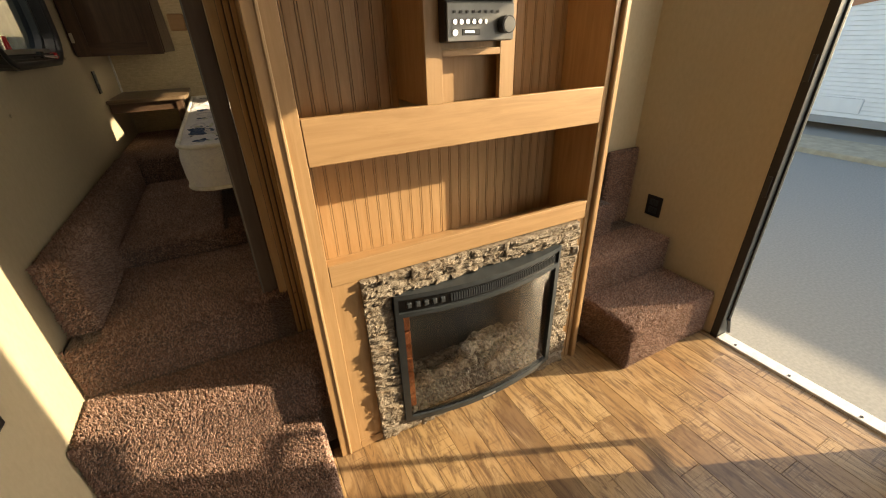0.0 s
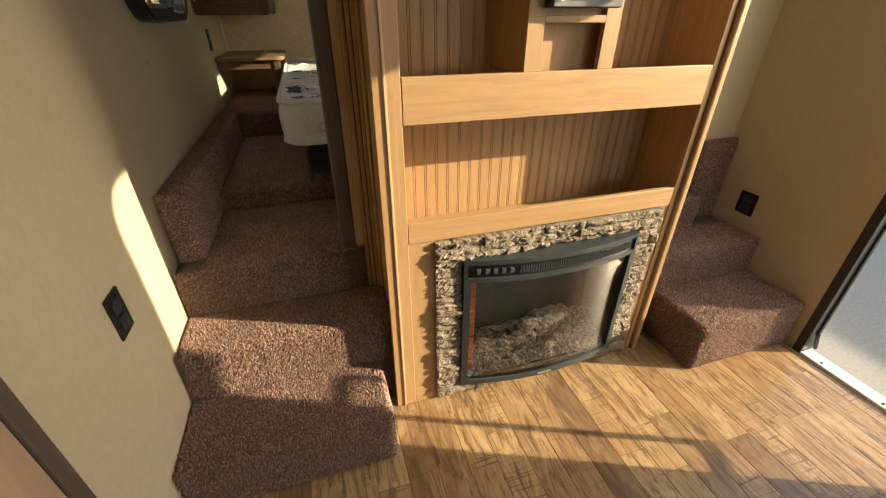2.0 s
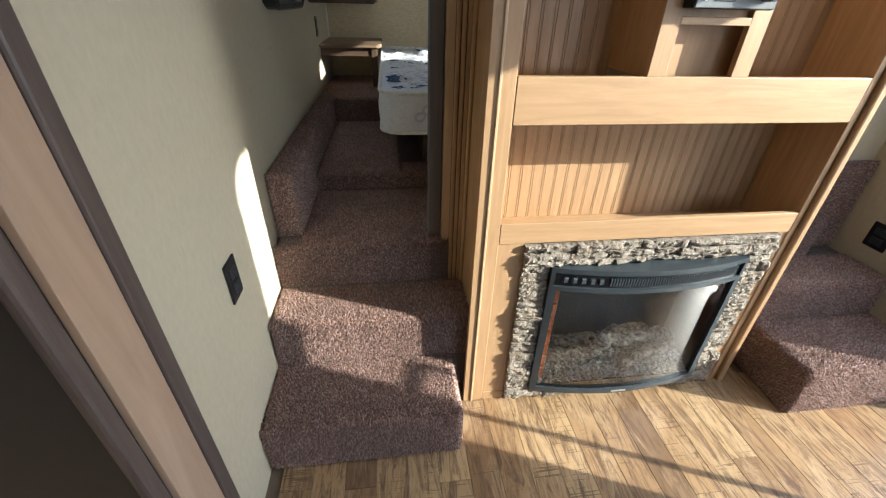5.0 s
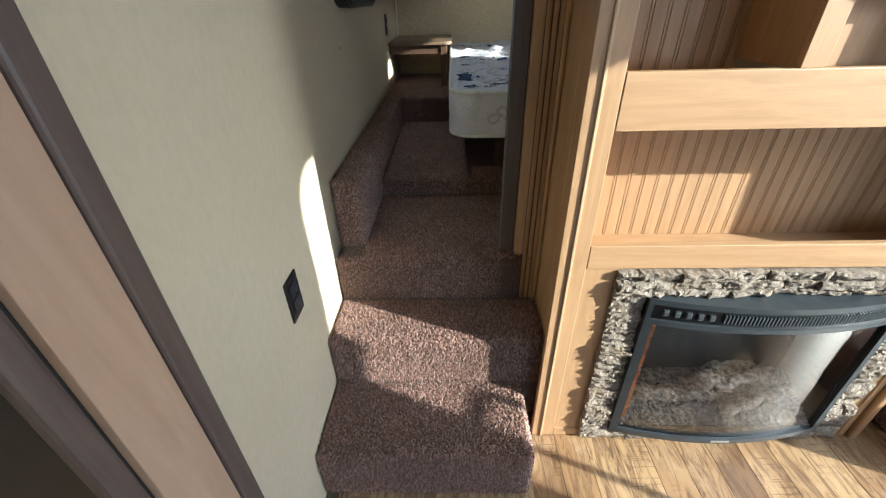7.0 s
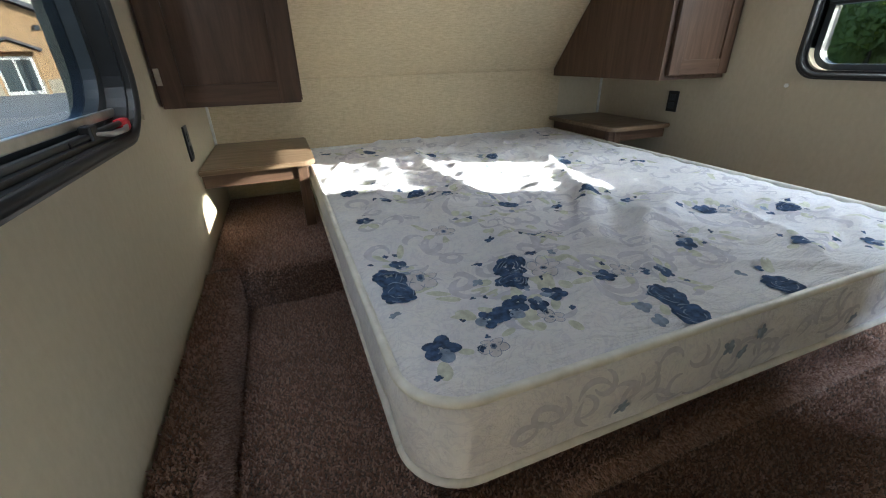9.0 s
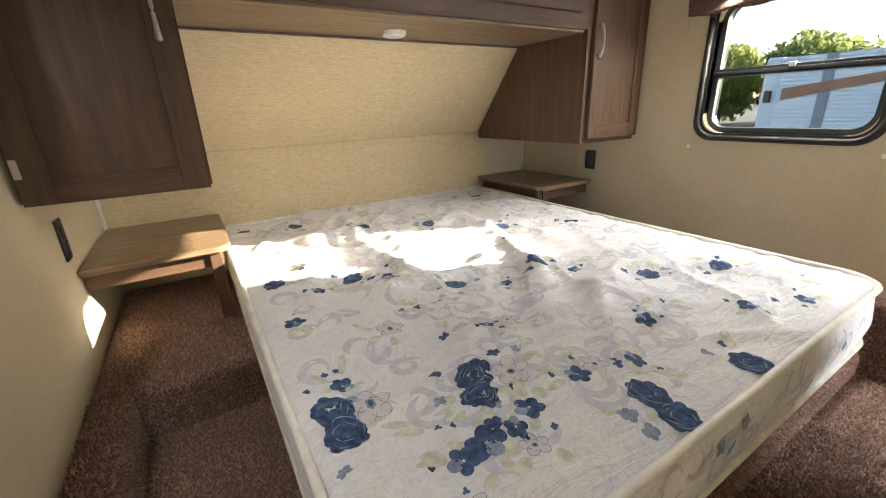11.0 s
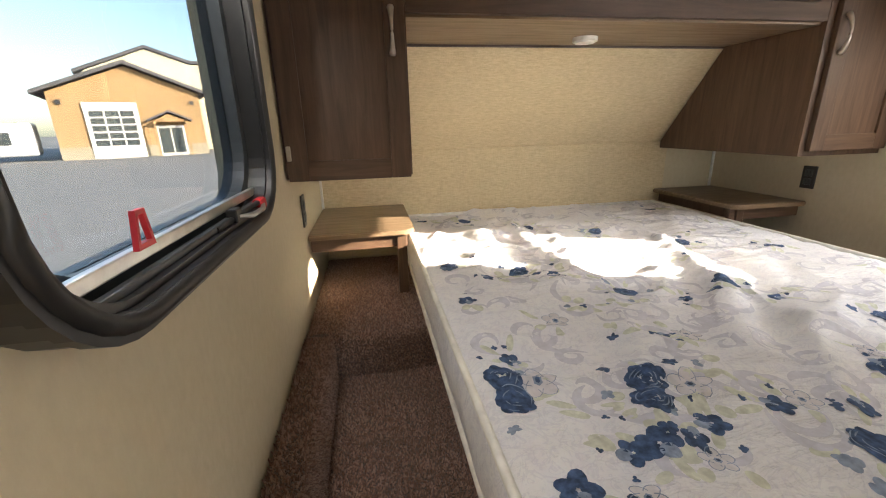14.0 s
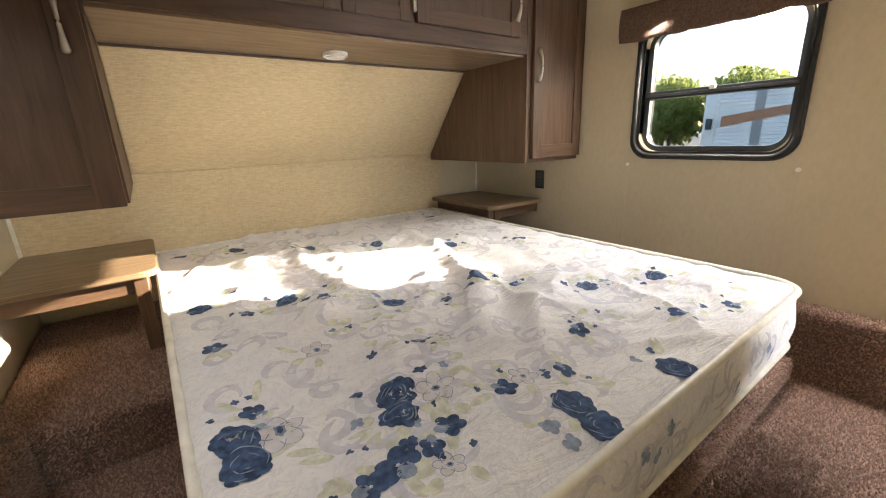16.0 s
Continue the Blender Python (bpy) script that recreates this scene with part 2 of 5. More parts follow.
def make_stone():
    m = Mat("ledge_stone", 0.85, spec=0.3)
    co = m.coords((1, 1, 1), True)
    f = m.noise(co, 45, 6, 0.7)
    g = m.noise(co, 14, 4)
    c = m.ramp(f, [(0.30, (0.09, 0.072, 0.055)), (0.5, (0.24, 0.20, 0.155)), (0.75, (0.38, 0.335, 0.28))])
    c = m.mix(m.ramp(g, [(0.5, (0, 0, 0)), (0.75, (0.5, 0.5, 0.5))]), c, (0.28, 0.20, 0.125))
    m.color(c).bump(f, 1.0, 0.012)
    return m.m


STONE = make_stone()


def plain(name, c, rough=0.5, metal=0.0, var=0.12, scale=30, bump=0.05, spec=0.5):
    m = Mat(name, rough, metal, spec)
    f = m.noise(m.coords(), scale, 4)
    m.color(m.mix(m.ramp(f, [(0.35, (0, 0, 0)), (0.7, (1, 1, 1))]), tuple(x * (1 - var) for x in c), tuple(min(1, x * (1 + var)) for x in c)))
    if bump:
        m.bump(f, bump, 0.002)
    return m.m


BLACK = plain("black_plastic", (0.012, 0.012, 0.013), 0.35)
CHARCOAL = plain("charcoal_paint", (0.035, 0.042, 0.048), 0.38)
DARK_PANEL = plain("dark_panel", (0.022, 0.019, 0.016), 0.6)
RUBBER = plain("rubber", (0.01, 0.01, 0.01), 0.5)
ALU = plain("aluminium", (0.62, 0.62, 0.60), 0.35, 0.9)
WHITE_TRIM = plain("white_trim", (0.75, 0.74, 0.70), 0.45)
NICKEL = plain("brushed_nickel", (0.62, 0.58, 0.52), 0.28, 1.0)
SILVER = plain("grey_faceplate", (0.16, 0.16, 0.155), 0.35, 0.4)
CHROME = plain("chrome", (0.7, 0.7, 0.7), 0.15, 1.0)
RED = plain("red_plastic", (0.55, 0.02, 0.03), 0.4)
WHITE_PLASTIC = plain("white_plastic", (0.8, 0.79, 0.76), 0.4)
ASH = plain("ash_ember", (0.19, 0.19, 0.188), 0.9, 0, 0.6, 90, 0.8)
LOG = plain("fire_log", (0.20, 0.185, 0.17), 0.9, 0, 0.7, 70, 0.9)
FIREBRICK = plain("fire_brick", (0.42, 0.13, 0.05), 0.8, 0, 0.3, 60, 0.3)
VALANCE = plain("valance_fabric", (0.12, 0.078, 0.058), 0.85, 0, 0.3, 120, 0.4, 0.2)
MORTAR = plain("stone_backing", (0.17, 0.13, 0.09), 0.9)
PRINT_BLUE = plain("print_blue", (0.06, 0.10, 0.20), 0.85, 0, 0.5, 70, 0, 0.15)
PRINT_MID = plain("print_mid_blue", (0.27, 0.33, 0.46), 0.85, 0, 0.3, 60, 0, 0.15)
PRINT_PALE = plain("print_pale", (0.66, 0.64, 0.68), 0.85, 0, 0.1, 60, 0, 0.15)
PRINT_LEAF = plain("print_leaf", (0.63, 0.65, 0.575), 0.85, 0, 0.2, 60, 0, 0.15)
PRINT_SCROLL = plain("print_scroll", (0.61, 0.61, 0.69), 0.85, 0, 0.1, 60, 0, 0.15)


def make_ticking():
    m = Mat("mattress_ticking", 0.8, spec=0.2)
    f = m.noise(m.coords(), 320, 3)
    w = m.noise(m.coords(), 11, 4, 0.5, 1.5)
    crease = m.noise(m.coords((3.5, 12, 6)), 2.2, 5, 0.62, 1.8)
    band = m.noise(m.coords(), 26, 2, 0.5, 2.5)
    c = m.mix(m.ramp(w, [(0.4, (0, 0, 0)), (0.6, (0.5, 0.5, 0.5))]), (0.82, 0.82, 0.85), (0.75, 0.75, 0.82))
    c = m.mix(m.ramp(band, [(0.50, (0, 0, 0)), (0.54, (0.35, 0.35, 0.35)), (0.58, (0.35, 0.35, 0.35)), (0.62, (0, 0, 0))]), c, (0.60, 0.60, 0.70))
    m.color(c)
    m.bump(m.mix(0.92, f, crease), 0.8, 0.016)
    return m.m


TICKING = make_ticking()


def make_glass(name, tint=(1, 1, 1), rough=0.0):
    m = Mat(name, rough)
    m.b.inputs["Transmission Weight"].default_value = 1.0
    m.b.inputs["IOR"].default_value = 1.1
    m.b.inputs["Base Color"].default_value = (*tint, 1)
    return m.m


GLASS = make_glass("window_glass", (0.17, 0.178, 0.184))
FIREGLASS = make_glass("fire_glass", (0.85, 0.86, 0.85))
FIREGLASS.node_tree.nodes["Principled BSDF"].inputs["IOR"].default_value = 1.45
ASPHALT = plain("asphalt", (0.31, 0.30, 0.275), 0.9, 0, 0.10, 40, 0.3, 0.2)
CONCRETE = plain("kerb_concrete", (0.40, 0.35, 0.26), 0.9, 0, 0.15, 6, 0.2)
TRAILER_WHITE = plain("trailer_skin", (0.72, 0.74, 0.76), 0.35, 0, 0.04, 3, 0)
TRAILER_GREY = plain("trailer_grey", (0.30, 0.31, 0.32), 0.5, 0, 0.05, 3, 0)
TRAILER_BAND = plain("trailer_brown_band", (0.38, 0.18, 0.10), 0.5, 0, 0.1, 3, 0)
STUCCO = plain("tan_stucco", (0.42, 0.27, 0.135), 0.9, 0, 0.08, 2, 0.1)
CREAM = plain("cream_siding", (0.62, 0.57, 0.44), 0.8, 0, 0.05, 2, 0.1)
ROOFING = plain("roof_shingle", (0.10, 0.10, 0.11), 0.85, 0, 0.2, 4, 0.1)
LEAF = plain("tree_leaf", (0.19, 0.24, 0.06), 0.7, 0, 0.5, 1.2, 0)
lt = LEAF.node_tree
leaf_mix, leaf_glow = lt.nodes.new("ShaderNodeMixShader"), lt.nodes.new("ShaderNodeBsdfTranslucent")
leaf_glow.inputs["Color"].default_value = (0.55, 0.60, 0.22, 1)
leaf_mix.inputs[0].default_value = 0.6
lt.links.new(lt.nodes["Principled BSDF"].outputs[0], leaf_mix.inputs[1])
lt.links.new(leaf_glow.outputs[0], leaf_mix.inputs[2])
lt.links.new(leaf_mix.outputs[0], lt.nodes["Material Output"].inputs["Surface"])
BARK = plain("bark", (0.10, 0.07, 0.05), 0.9, 0, 0.3, 8, 0.4)

# ---- the shell: floors, walls, ceiling ----
RIGHT, BED_RIGHT, HEAD, CEIL, UP = 2.55, 2.33, 4.66, 2.196, 0.58
DOOR_Y0, DOOR_Y1, DOOR_TOP = 0.99, 1.715, 1.93


def structure(name, bm, mat, label="", category=""):
    return tagged(part(name, bm, mat), label or name.replace("_", " "), category or name.split("_")[0], kind="structure")


def wall_with_hole(name, x0, x1, y0, y1, z0, z1, hole, mat, label):
    """A wall across x with one round-cornered hole (y0, y1, z0, z1, radius)."""
    n = 8
    inner = round_rect(hole[0], hole[1], hole[2], hole[3], hole[4], n)
    cy, cz = (hole[0] + hole[1]) / 2, (hole[2] + hole[3]) / 2
    outer = []
    for i, (u, v) in enumerate(inner):
        q, k = divmod(i, n + 1)
        sy, sz = ((1, 1), (-1, 1), (-1, -1), (1, -1))[q]
        ey, ez = (y1 if sy > 0 else y0), (z1 if sz > 0 else z0)
        f = k / n
        a0 = (ey, v) if q in (0, 2) else (u, ez)
        a1 = (u, ez) if q in (0, 2) else (ey, v)
        if f < 0.5:
            outer.append((a0[0] + (ey - a0[0]) * f * 2, a0[1] + (ez - a0[1]) * f * 2))
        else:
            outer.append((ey + (a1[0] - ey) * (f * 2 - 1), ez + (a1[1] - ez) * (f * 2 - 1)))
    return structure(name, ring(outer, inner, "x", x0, x1), mat, label, "wall")


# living-room side
# the openings in the rear side wall and end wall are added for the fill lamps
wall_with_hole("wall_right_rear", RIGHT, RIGHT + 0.06, -2.6, 0.5, -0.12, 2.4, (-1.36, -0.14, 1.06, 1.74, 0.06), DARK_UNSEEN_WOOD, "unseen side wall with an added opening for fill light, darkened to cut bounce")
wall_with_hole("wall_right_living", RIGHT, RIGHT + 0.06, 0.5, 2.40, -0.12, 2.4, (DOOR_Y0, DOOR_Y1, -0.118, DOOR_TOP, 0.11), WALLPAPER, "beige wallpapered side wall with the open entry doorway")
structure("wall_left_living", box(-0.06, 0.0, 1.40, 2.40, -0.12, 2.4), WALLPAPER, "beige wallpapered side wall beside the carpeted steps", "wall")
structure("wall_back", ring([(-0.9, -0.12), (RIGHT, -0.12), (RIGHT, 2.4), (-0.9, 2.4)], [(1.45, 1.06), (2.40, 1.06), (2.40, 1.84), (1.45, 1.84)], "y", -2.66, -2.6), DARK_UNSEEN_WOOD, "unseen end wall with an added opening for fill light, darkened to cut bounce", "wall")
structure("wall_slide_out", box(-0.96, -0.9, -2.6, 1.34, -0.12, 2.4), DARK_UNSEEN_WOOD, "unseen slide-out wall, darkened to cut bounced light", "wall")
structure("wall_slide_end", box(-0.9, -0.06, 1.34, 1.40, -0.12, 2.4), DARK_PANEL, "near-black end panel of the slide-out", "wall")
structure("floor_base", prism([(-0.9, -2.6), (RIGHT, -2.6), (RIGHT, 2.40), (0.0, 2.40), (0.0, 1.34), (-0.9, 1.34)], "z", -0.12, -0.0125), MORTAR, "subfloor under the vinyl planks", "floor")
structure("ceiling_living", box(-0.96, RIGHT + 0.06, -2.66, 2.43, CEIL, CEIL + 0.08), CEILING, "cream smooth ceiling panel", "ceiling")
structure("ceiling_bedroom", box(-0.06, BED_RIGHT + 0.06, 2.43, 4.95, CEIL, CEIL + 0.08), CEILING, "cream smooth ceiling panel", "ceiling")

# bedroom side
LW = (2.755, 3.45, 1.338, 1.945)
RW = (2.925, 3.525, 1.37, 1.93)
wall_with_hole("wall_left_bedroom", -0.06, 0.0, 2.40, 4.9, -0.12, 2.4, (LW[0] + 0.02, LW[1] - 0.02, LW[2] + 0.02, LW[3] - 0.02, 0.08), WALLPAPER, "beige wallpapered bedroom side wall with a window")
wall_with_hole("wall_right_bedroom", BED_RIGHT, BED_RIGHT + 0.06, 2.46, 4.9, -0.12, 2.4, (RW[0] + 0.02, RW[1] - 0.02, RW[2] + 0.02, RW[3] - 0.02, 0.08), WALLPAPER, "beige wallpapered bedroom side wall with a slider window")
structure("wall_jog", box(BED_RIGHT, RIGHT + 0.06, 2.40, 2.46, -0.12, 2.4), WALLPAPER, "short beige wall return", "wall")
structure("wall_head", prism([(HEAD, -0.12), (HEAD, 1.385), (4.30, 1.83), (4.30, 2.4), (4.95, 2.4), (4.95, -0.12)], "x", -0.06, BED_RIGHT + 0.06), WALLPAPER, "beige head wall of the bedroom", "wall")

# ---- carpeted steps, curbs and bedroom floor ----
def soft_box(x0, x1, y0, y1, z0, z1, r=0.028):
    return box(x0, x1, y0, y1, z0, z1, r, 4)


def add_pile(ob, faces, step=0.0052):
    """Cut pile as tiny leaning tufts on the given faces of a carpeted piece: (origin, side u, side v, normal)."""
    rg = np.random.default_rng(len(faces) * 7 + int(abs(faces[0][0][0]) * 1000))
    verts, tris = [], []
    base = 0
    for org, u, v, nrm in faces:
        org, u, v, nrm = (np.array(q, float) for q in (org, u, v, nrm))
        lu, lv = np.linalg.norm(u), np.linalg.norm(v)
        nu, nv = max(1, int(lu / step)), max(1, int(lv / step))
        a, b = np.meshgrid((np.arange(nu) + 0.5) / nu, (np.arange(nv) + 0.5) / nv)
        a = a.ravel() + rg.uniform(-0.6, 0.6, a.size) / nu
        b = b.ravel() + rg.uniform(-0.6, 0.6, b.size) / nv
        n = a.size
        p = org + np.outer(np.clip(a, 0, 1), u) + np.outer(np.clip(b, 0, 1), v)
        uu, vv = u / lu, v / lv
        # sink the pile where the rounded edge falls away
        ea, eb = np.minimum(a, 1 - a) * lu, np.minimum(b, 1 - b) * lv
        e = np.minimum(ea, eb)
        p = p - np.outer(0.011 * np.clip(1 - e / 0.022, 0, 1) ** 2, nrm)
        h = rg.uniform(0.004, 0.0085, n)
        lean_u, lean_v = rg.normal(0, 0.0035, n), rg.normal(0, 0.0035, n)
        tip = p + np.outer(h, nrm) + np.outer(lean_u, uu) + np.outer(lean_v, vv)
        rot = rg.uniform(0, 6.28, n)
        r = rg.uniform(0.0022, 0.0040, n)
        rows = [p - nrm * 0.002 + np.outer(r * np.cos(rot + k * 2.094), uu) + np.outer(r * np.sin(rot + k * 2.094), vv) for k in range(3)]
        top = [tip + np.outer(r * 0.45 * np.cos(rot + k * 2.094), uu) + np.outer(r * 0.45 * np.sin(rot + k * 2.094), vv) for k in range(3)]
        verts.append(np.stack(rows + top, axis=1).reshape(-1, 3))
        i = base + np.arange(n)[:, None] * 6
        tris.append(np.concatenate([i + np.array(q) for q in ((0, 1, 4), (0, 4, 3), (1, 2, 5), (1, 5, 4), (2, 0, 3), (2, 3, 5), (3, 4, 5))], axis=1).reshape(-1, 3))
        base += n * 6
    me = bpy.data.meshes.new("pile")
    vs, ts = np.concatenate(verts), np.concatenate(tris)
    me.vertices.add(len(vs)), me.loops.add(ts.size), me.polygons.add(len(ts))
    me.vertices.foreach_set("co", vs.ravel())
    me.loops.foreach_set("vertex_index", ts.ravel().astype(np.int32))
    me.polygons.foreach_set("loop_start", np.arange(0, ts.size, 3, dtype=np.int32))
    me.update(calc_edges=True)
    me.materials.append(PILE)
    pile = new("pile", me)
    pile.parent = ob
    return tagged(pile, kind="stuff")


def top_face(x0, x1, y0, y1, z):
    return ((x0, y0, z), (x1 - x0, 0, 0), (0, y1 - y0, 0), (0, 0, 1))


def front_face(x0, x1, y, z0, z1):
    return ((x0, y, z0), (x1 - x0, 0, 0), (0, 0, z1 - z0), (0, -1, 0))


def side_face(x, y0, y1, z0, z1, s_):
    return ((x, y0, z0), (0, y1 - y0, 0), (0, 0, z1 - z0), (s_, 0, 0))


def carpet_piece(name, bm, label):
    return tagged(part(name, bm, CARPET, smooth=True), label, "carpeted step" if "step" in name else "carpet", kind="structure")


add_pile(carpet_piece("carpeted_step_lower_left", soft_box(0.002, 0.655, 1.775, 2.12, -0.01, 0.20), "brown cut-pile carpeted lower stair tread"), [top_face(0.004, 0.655, 1.775, 2.06, 0.20), front_face(0.004, 0.655, 1.775, 0.0, 0.20), side_face(0.655, 1.775, 2.0, 0.0, 0.20, 1)])
add_pile(carpet_piece("carpeted_step_upper_left", soft_box(0.002, 0.724, 2.055, 2.36, 0.0, 0.397), "brown cut-pile carpeted upper stair tread"), [top_face(0.004, 0.722, 2.055, 2.275, 0.397), front_face(0.004, 0.722, 2.055, 0.195, 0.397)])
add_pile(carpet_piece("carpeted_step_lower_right", soft_box(1.965, RIGHT - 0.002, 1.785, 2.12, -0.01, 0.232), "brown cut-pile carpeted lower stair tread by the entry door"), [top_face(1.965, RIGHT - 0.004, 1.785, 2.08, 0.232), front_face(1.965, RIGHT - 0.004, 1.785, 0.0, 0.232), side_face(1.965, 1.785, 2.08, 0.0, 0.232, -1)])
add_pile(carpet_piece("carpeted_step_upper_right", soft_box(1.842, RIGHT - 0.002, 2.075, 2.40, 0.0, 0.41), "brown cut-pile carpeted upper stair tread by the entry door"), [top_face(1.842, RIGHT - 0.004, 2.075, 2.29, 0.41), front_face(1.842, RIGHT - 0.004, 2.075, 0.225, 0.41)])
add_pile(carpet_piece("bedroom_carpet", soft_box(0.002, BED_RIGHT - 0.002, 2.28, HEAD, 0.3, UP), "dark brown bedroom carpet floor"), [top_face(0.09, 2.24, 2.28, 2.80, UP), front_face(0.004, 0.60, 2.28, 0.39, UP), front_face(1.842, BED_RIGHT, 2.28, 0.40, UP)])
add_pile(carpet_piece("carpeted_platform", soft_box(0.10, BED_RIGHT - 0.10, 2.79, HEAD, UP - 0.05, 0.665), "brown carpeted riser under the bed"), [top_face(0.10, 0.50, 2.79, 3.76, 0.665), top_face(1.90, 2.23, 2.79, 3.76, 0.665), top_face(0.5, 1.9, 2.79, 2.94, 0.665), front_face(0.10, 2.23, 2.79, UP, 0.665)])
add_pile(carpet_piece("carpeted_curb_left", soft_box(0.002, 0.095, 2.365, 3.80, 0.3, 0.83, 0.03), "brown carpeted ledge along the bedroom wall"), [top_face(0.004, 0.095, 2.365, 3.76, 0.83), front_face(0.004, 0.095, 2.365, 0.57, 0.83), side_face(0.095, 2.365, 3.76, 0.57, 0.83, 1)])
add_pile(carpet_piece("carpeted_curb_right", soft_box(BED_RIGHT - 0.095, BED_RIGHT - 0.002, 2.47, 3.80, 0.3, 0.85, 0.03), "brown carpeted ledge along the bedroom wall"), [top_face(BED_RIGHT - 0.095, BED_RIGHT - 0.004, 2.47, 3.76, 0.85), side_face(BED_RIGHT - 0.095, 2.47, 3.76, 0.57, 0.85, -1)])
add_pile(carpet_piece("carpeted_box_left", soft_box(0.002, 0.46, 3.75, HEAD, 0.5, 0.82), "brown carpeted box under the nightstand"), [top_face(0.004, 0.46, 3.75, HEAD - 0.02, 0.82), front_face(0.095, 0.46, 3.75, 0.66, 0.82)])
carpet_piece("carpeted_box_right", soft_box(1.90, BED_RIGHT - 0.002, 3.75, HEAD, 0.5, 0.82), "brown carpeted box under the nightstand")

add_pile(carpet_piece("carpeted_curb_end_right", soft_box(2.335, RIGHT - 0.002, 2.362, 2.398, 0.38, 0.83, 0.017), "brown carpeted end of the ledge above the steps"), [front_face(2.335, RIGHT - 0.004, 2.362, 0.41, 0.83)])

# ---- bulkhead between living room and bedroom ----
structure("wall_bulkhead", box(0.743, 1.838, 2.305, 2.36, 0.0, CEIL), WALLPAPER, "partition wall behind the fireplace cabinet", "wall")
jamb = thing("door_frame", "open bedroom doorway jamb, dark brown and tan strips", "door frame", kind="structure")
part("casing", box(0.638, 0.742, 2.292, 2.36, 0.40, CEIL), PALE_PANEL, jamb, "tan wood casing")
part("door_edge", box(0.588, 0.636, 2.315, 2.36, UP - 0.02, CEIL, 0.003), BROWN_TRIM, jamb, "dark brown door edge")
part("edge_strip", box(0.584, 0.588, 2.318, 2.325, UP - 0.02, CEIL), SILVER, jamb, "thin grey metal edge strip")
part("strike_block", box(0.545, 0.583, 2.325, 2.35, 1.42, 1.46, 0.004), OAK_ACROSS, jamb, "small wooden stop block")

# slide-out fascia at the living-room wall
fascia = thing("slide_out_fascia", "tan wood slide-out fascia with dark brown edge trims", "trim", kind="structure")
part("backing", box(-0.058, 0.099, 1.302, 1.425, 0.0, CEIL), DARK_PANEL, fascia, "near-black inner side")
part("edge_trim", box(0.0995, 0.116, 1.398, 1.430, 0.0, CEIL, 0.004), BROWN_TRIM, fascia, "dark brown edge trim")
part("face_panel", box(0.0995, 0.111, 1.3175, 1.3965, 0.0, CEIL, 0.001), FASCIA_WOOD, fascia, "tan wood face panel")
part("inner_trim", box(0.088, 0.106, 1.286, 1.3135, 0.0, CEIL, 0.006), BROWN_TRIM, fascia, "dark brown inner trim")


# ---- entry door frame ----
frame_1 = thing("door_1", "open entry doorway with dark seal and white threshold", "doorway", kind="structure")
o, i_ = round_rect(DOOR_Y0 - 0.03, DOOR_Y1 + 0.03, -0.12, DOOR_TOP + 0.03, 0.13), round_rect(DOOR_Y0 + 0.004, DOOR_Y1 - 0.004, -0.115, DOOR_TOP - 0.004, 0.11)
part("door_frame", ring(o, i_, "x", RIGHT + 0.062, RIGHT + 0.070), ALU, frame_1, "pale aluminium outer frame")
part("inner_flange", ring([(a, max(b, 0.0)) for a, b in o], [(a, max(b, 0.0)) for a, b in i_], "x", RIGHT - 0.010, RIGHT - 0.001), RUBBER, frame_1, "dark inner flange")
part("reveal", ring(round_rect(DOOR_Y0 + 0.001, DOOR_Y1 - 0.001, -0.117, DOOR_TOP - 0.001, 0.11), i_, "x", RIGHT - 0.0008, RIGHT + 0.0615), CHARCOAL, frame_1, "dark metal reveal")
part("threshold", box(RIGHT - 0.015, RIGHT + 0.055, DOOR_Y0 + 0.005, DOOR_Y1 - 0.005, -0.006, 0.012, 0.003), WHITE_TRIM, frame_1, "scuffed white threshold strip")
part("seal", box(RIGHT + 0.03, RIGHT + 0.05, DOOR_Y1 - 0.012, DOOR_Y1 - 0.001, 0.10, DOOR_TOP - 0.12, 0.003), RUBBER, frame_1, "black rubber bulb seal")
bmk = rod((RIGHT + 0.01, DOOR_Y1 - 0.02, 0.12), (RIGHT + 0.05, DOOR_Y1 - 0.02, 0.03), 0.008)
part("stay", bmk, BLACK, frame_1, "black hinge stay")
for zz in (0.75, 1.2):
    part("screw_cover", box(RIGHT - 0.018, RIGHT - 0.011, DOOR_Y1 + 0.004, DOOR_Y1 + 0.022, zz, zz + 0.09, 0.002), BLACK, frame_1)
for yy in (1.15, 1.40, 1.63):
    part("screw", rod((RIGHT + 0.006, yy, 0.011), (RIGHT + 0.006, yy, 0.015), 0.006, 8), BLACK, frame_1)
handle = thing("grab_handle", "black tubular grab handle beside the entry door", "handle")
part("bar", rod((2.66, 1.10, 0.33), (2.66, 1.10, 1.01), 0.013), BLACK, handle)
for zz in (0.34, 1.00):
    part("bracket", rod((2.625, 0.972, zz), (2.66, 1.10, zz), 0.014), BLACK, handle)

# ---- entertainment centre with electric fireplace ----
EX0, EX1, EY, EB = 0.70, 1.838, 2.0, 2.195
ec = thing("entertainment_centre", "light oak built-in entertainment cabinet with beadboard shelves", "cabinet")
part("stile", box(EX0, 0.775, EY - 0.02, EY, 0.0, CEIL - 0.005, 0.002), OAK_UP, ec, "oak corner stile")
part("stile", box(1.785, 1.806, EY - 0.02, EY, 0.0, CEIL - 0.005, 0.002), OAK_UP, ec)
part("corner_post", box(1.812, EX1, EY - 0.035, EY + 0.02, 0.0, CEIL - 0.005, 0.006), OAK_UP, ec, "rounded oak corner post")
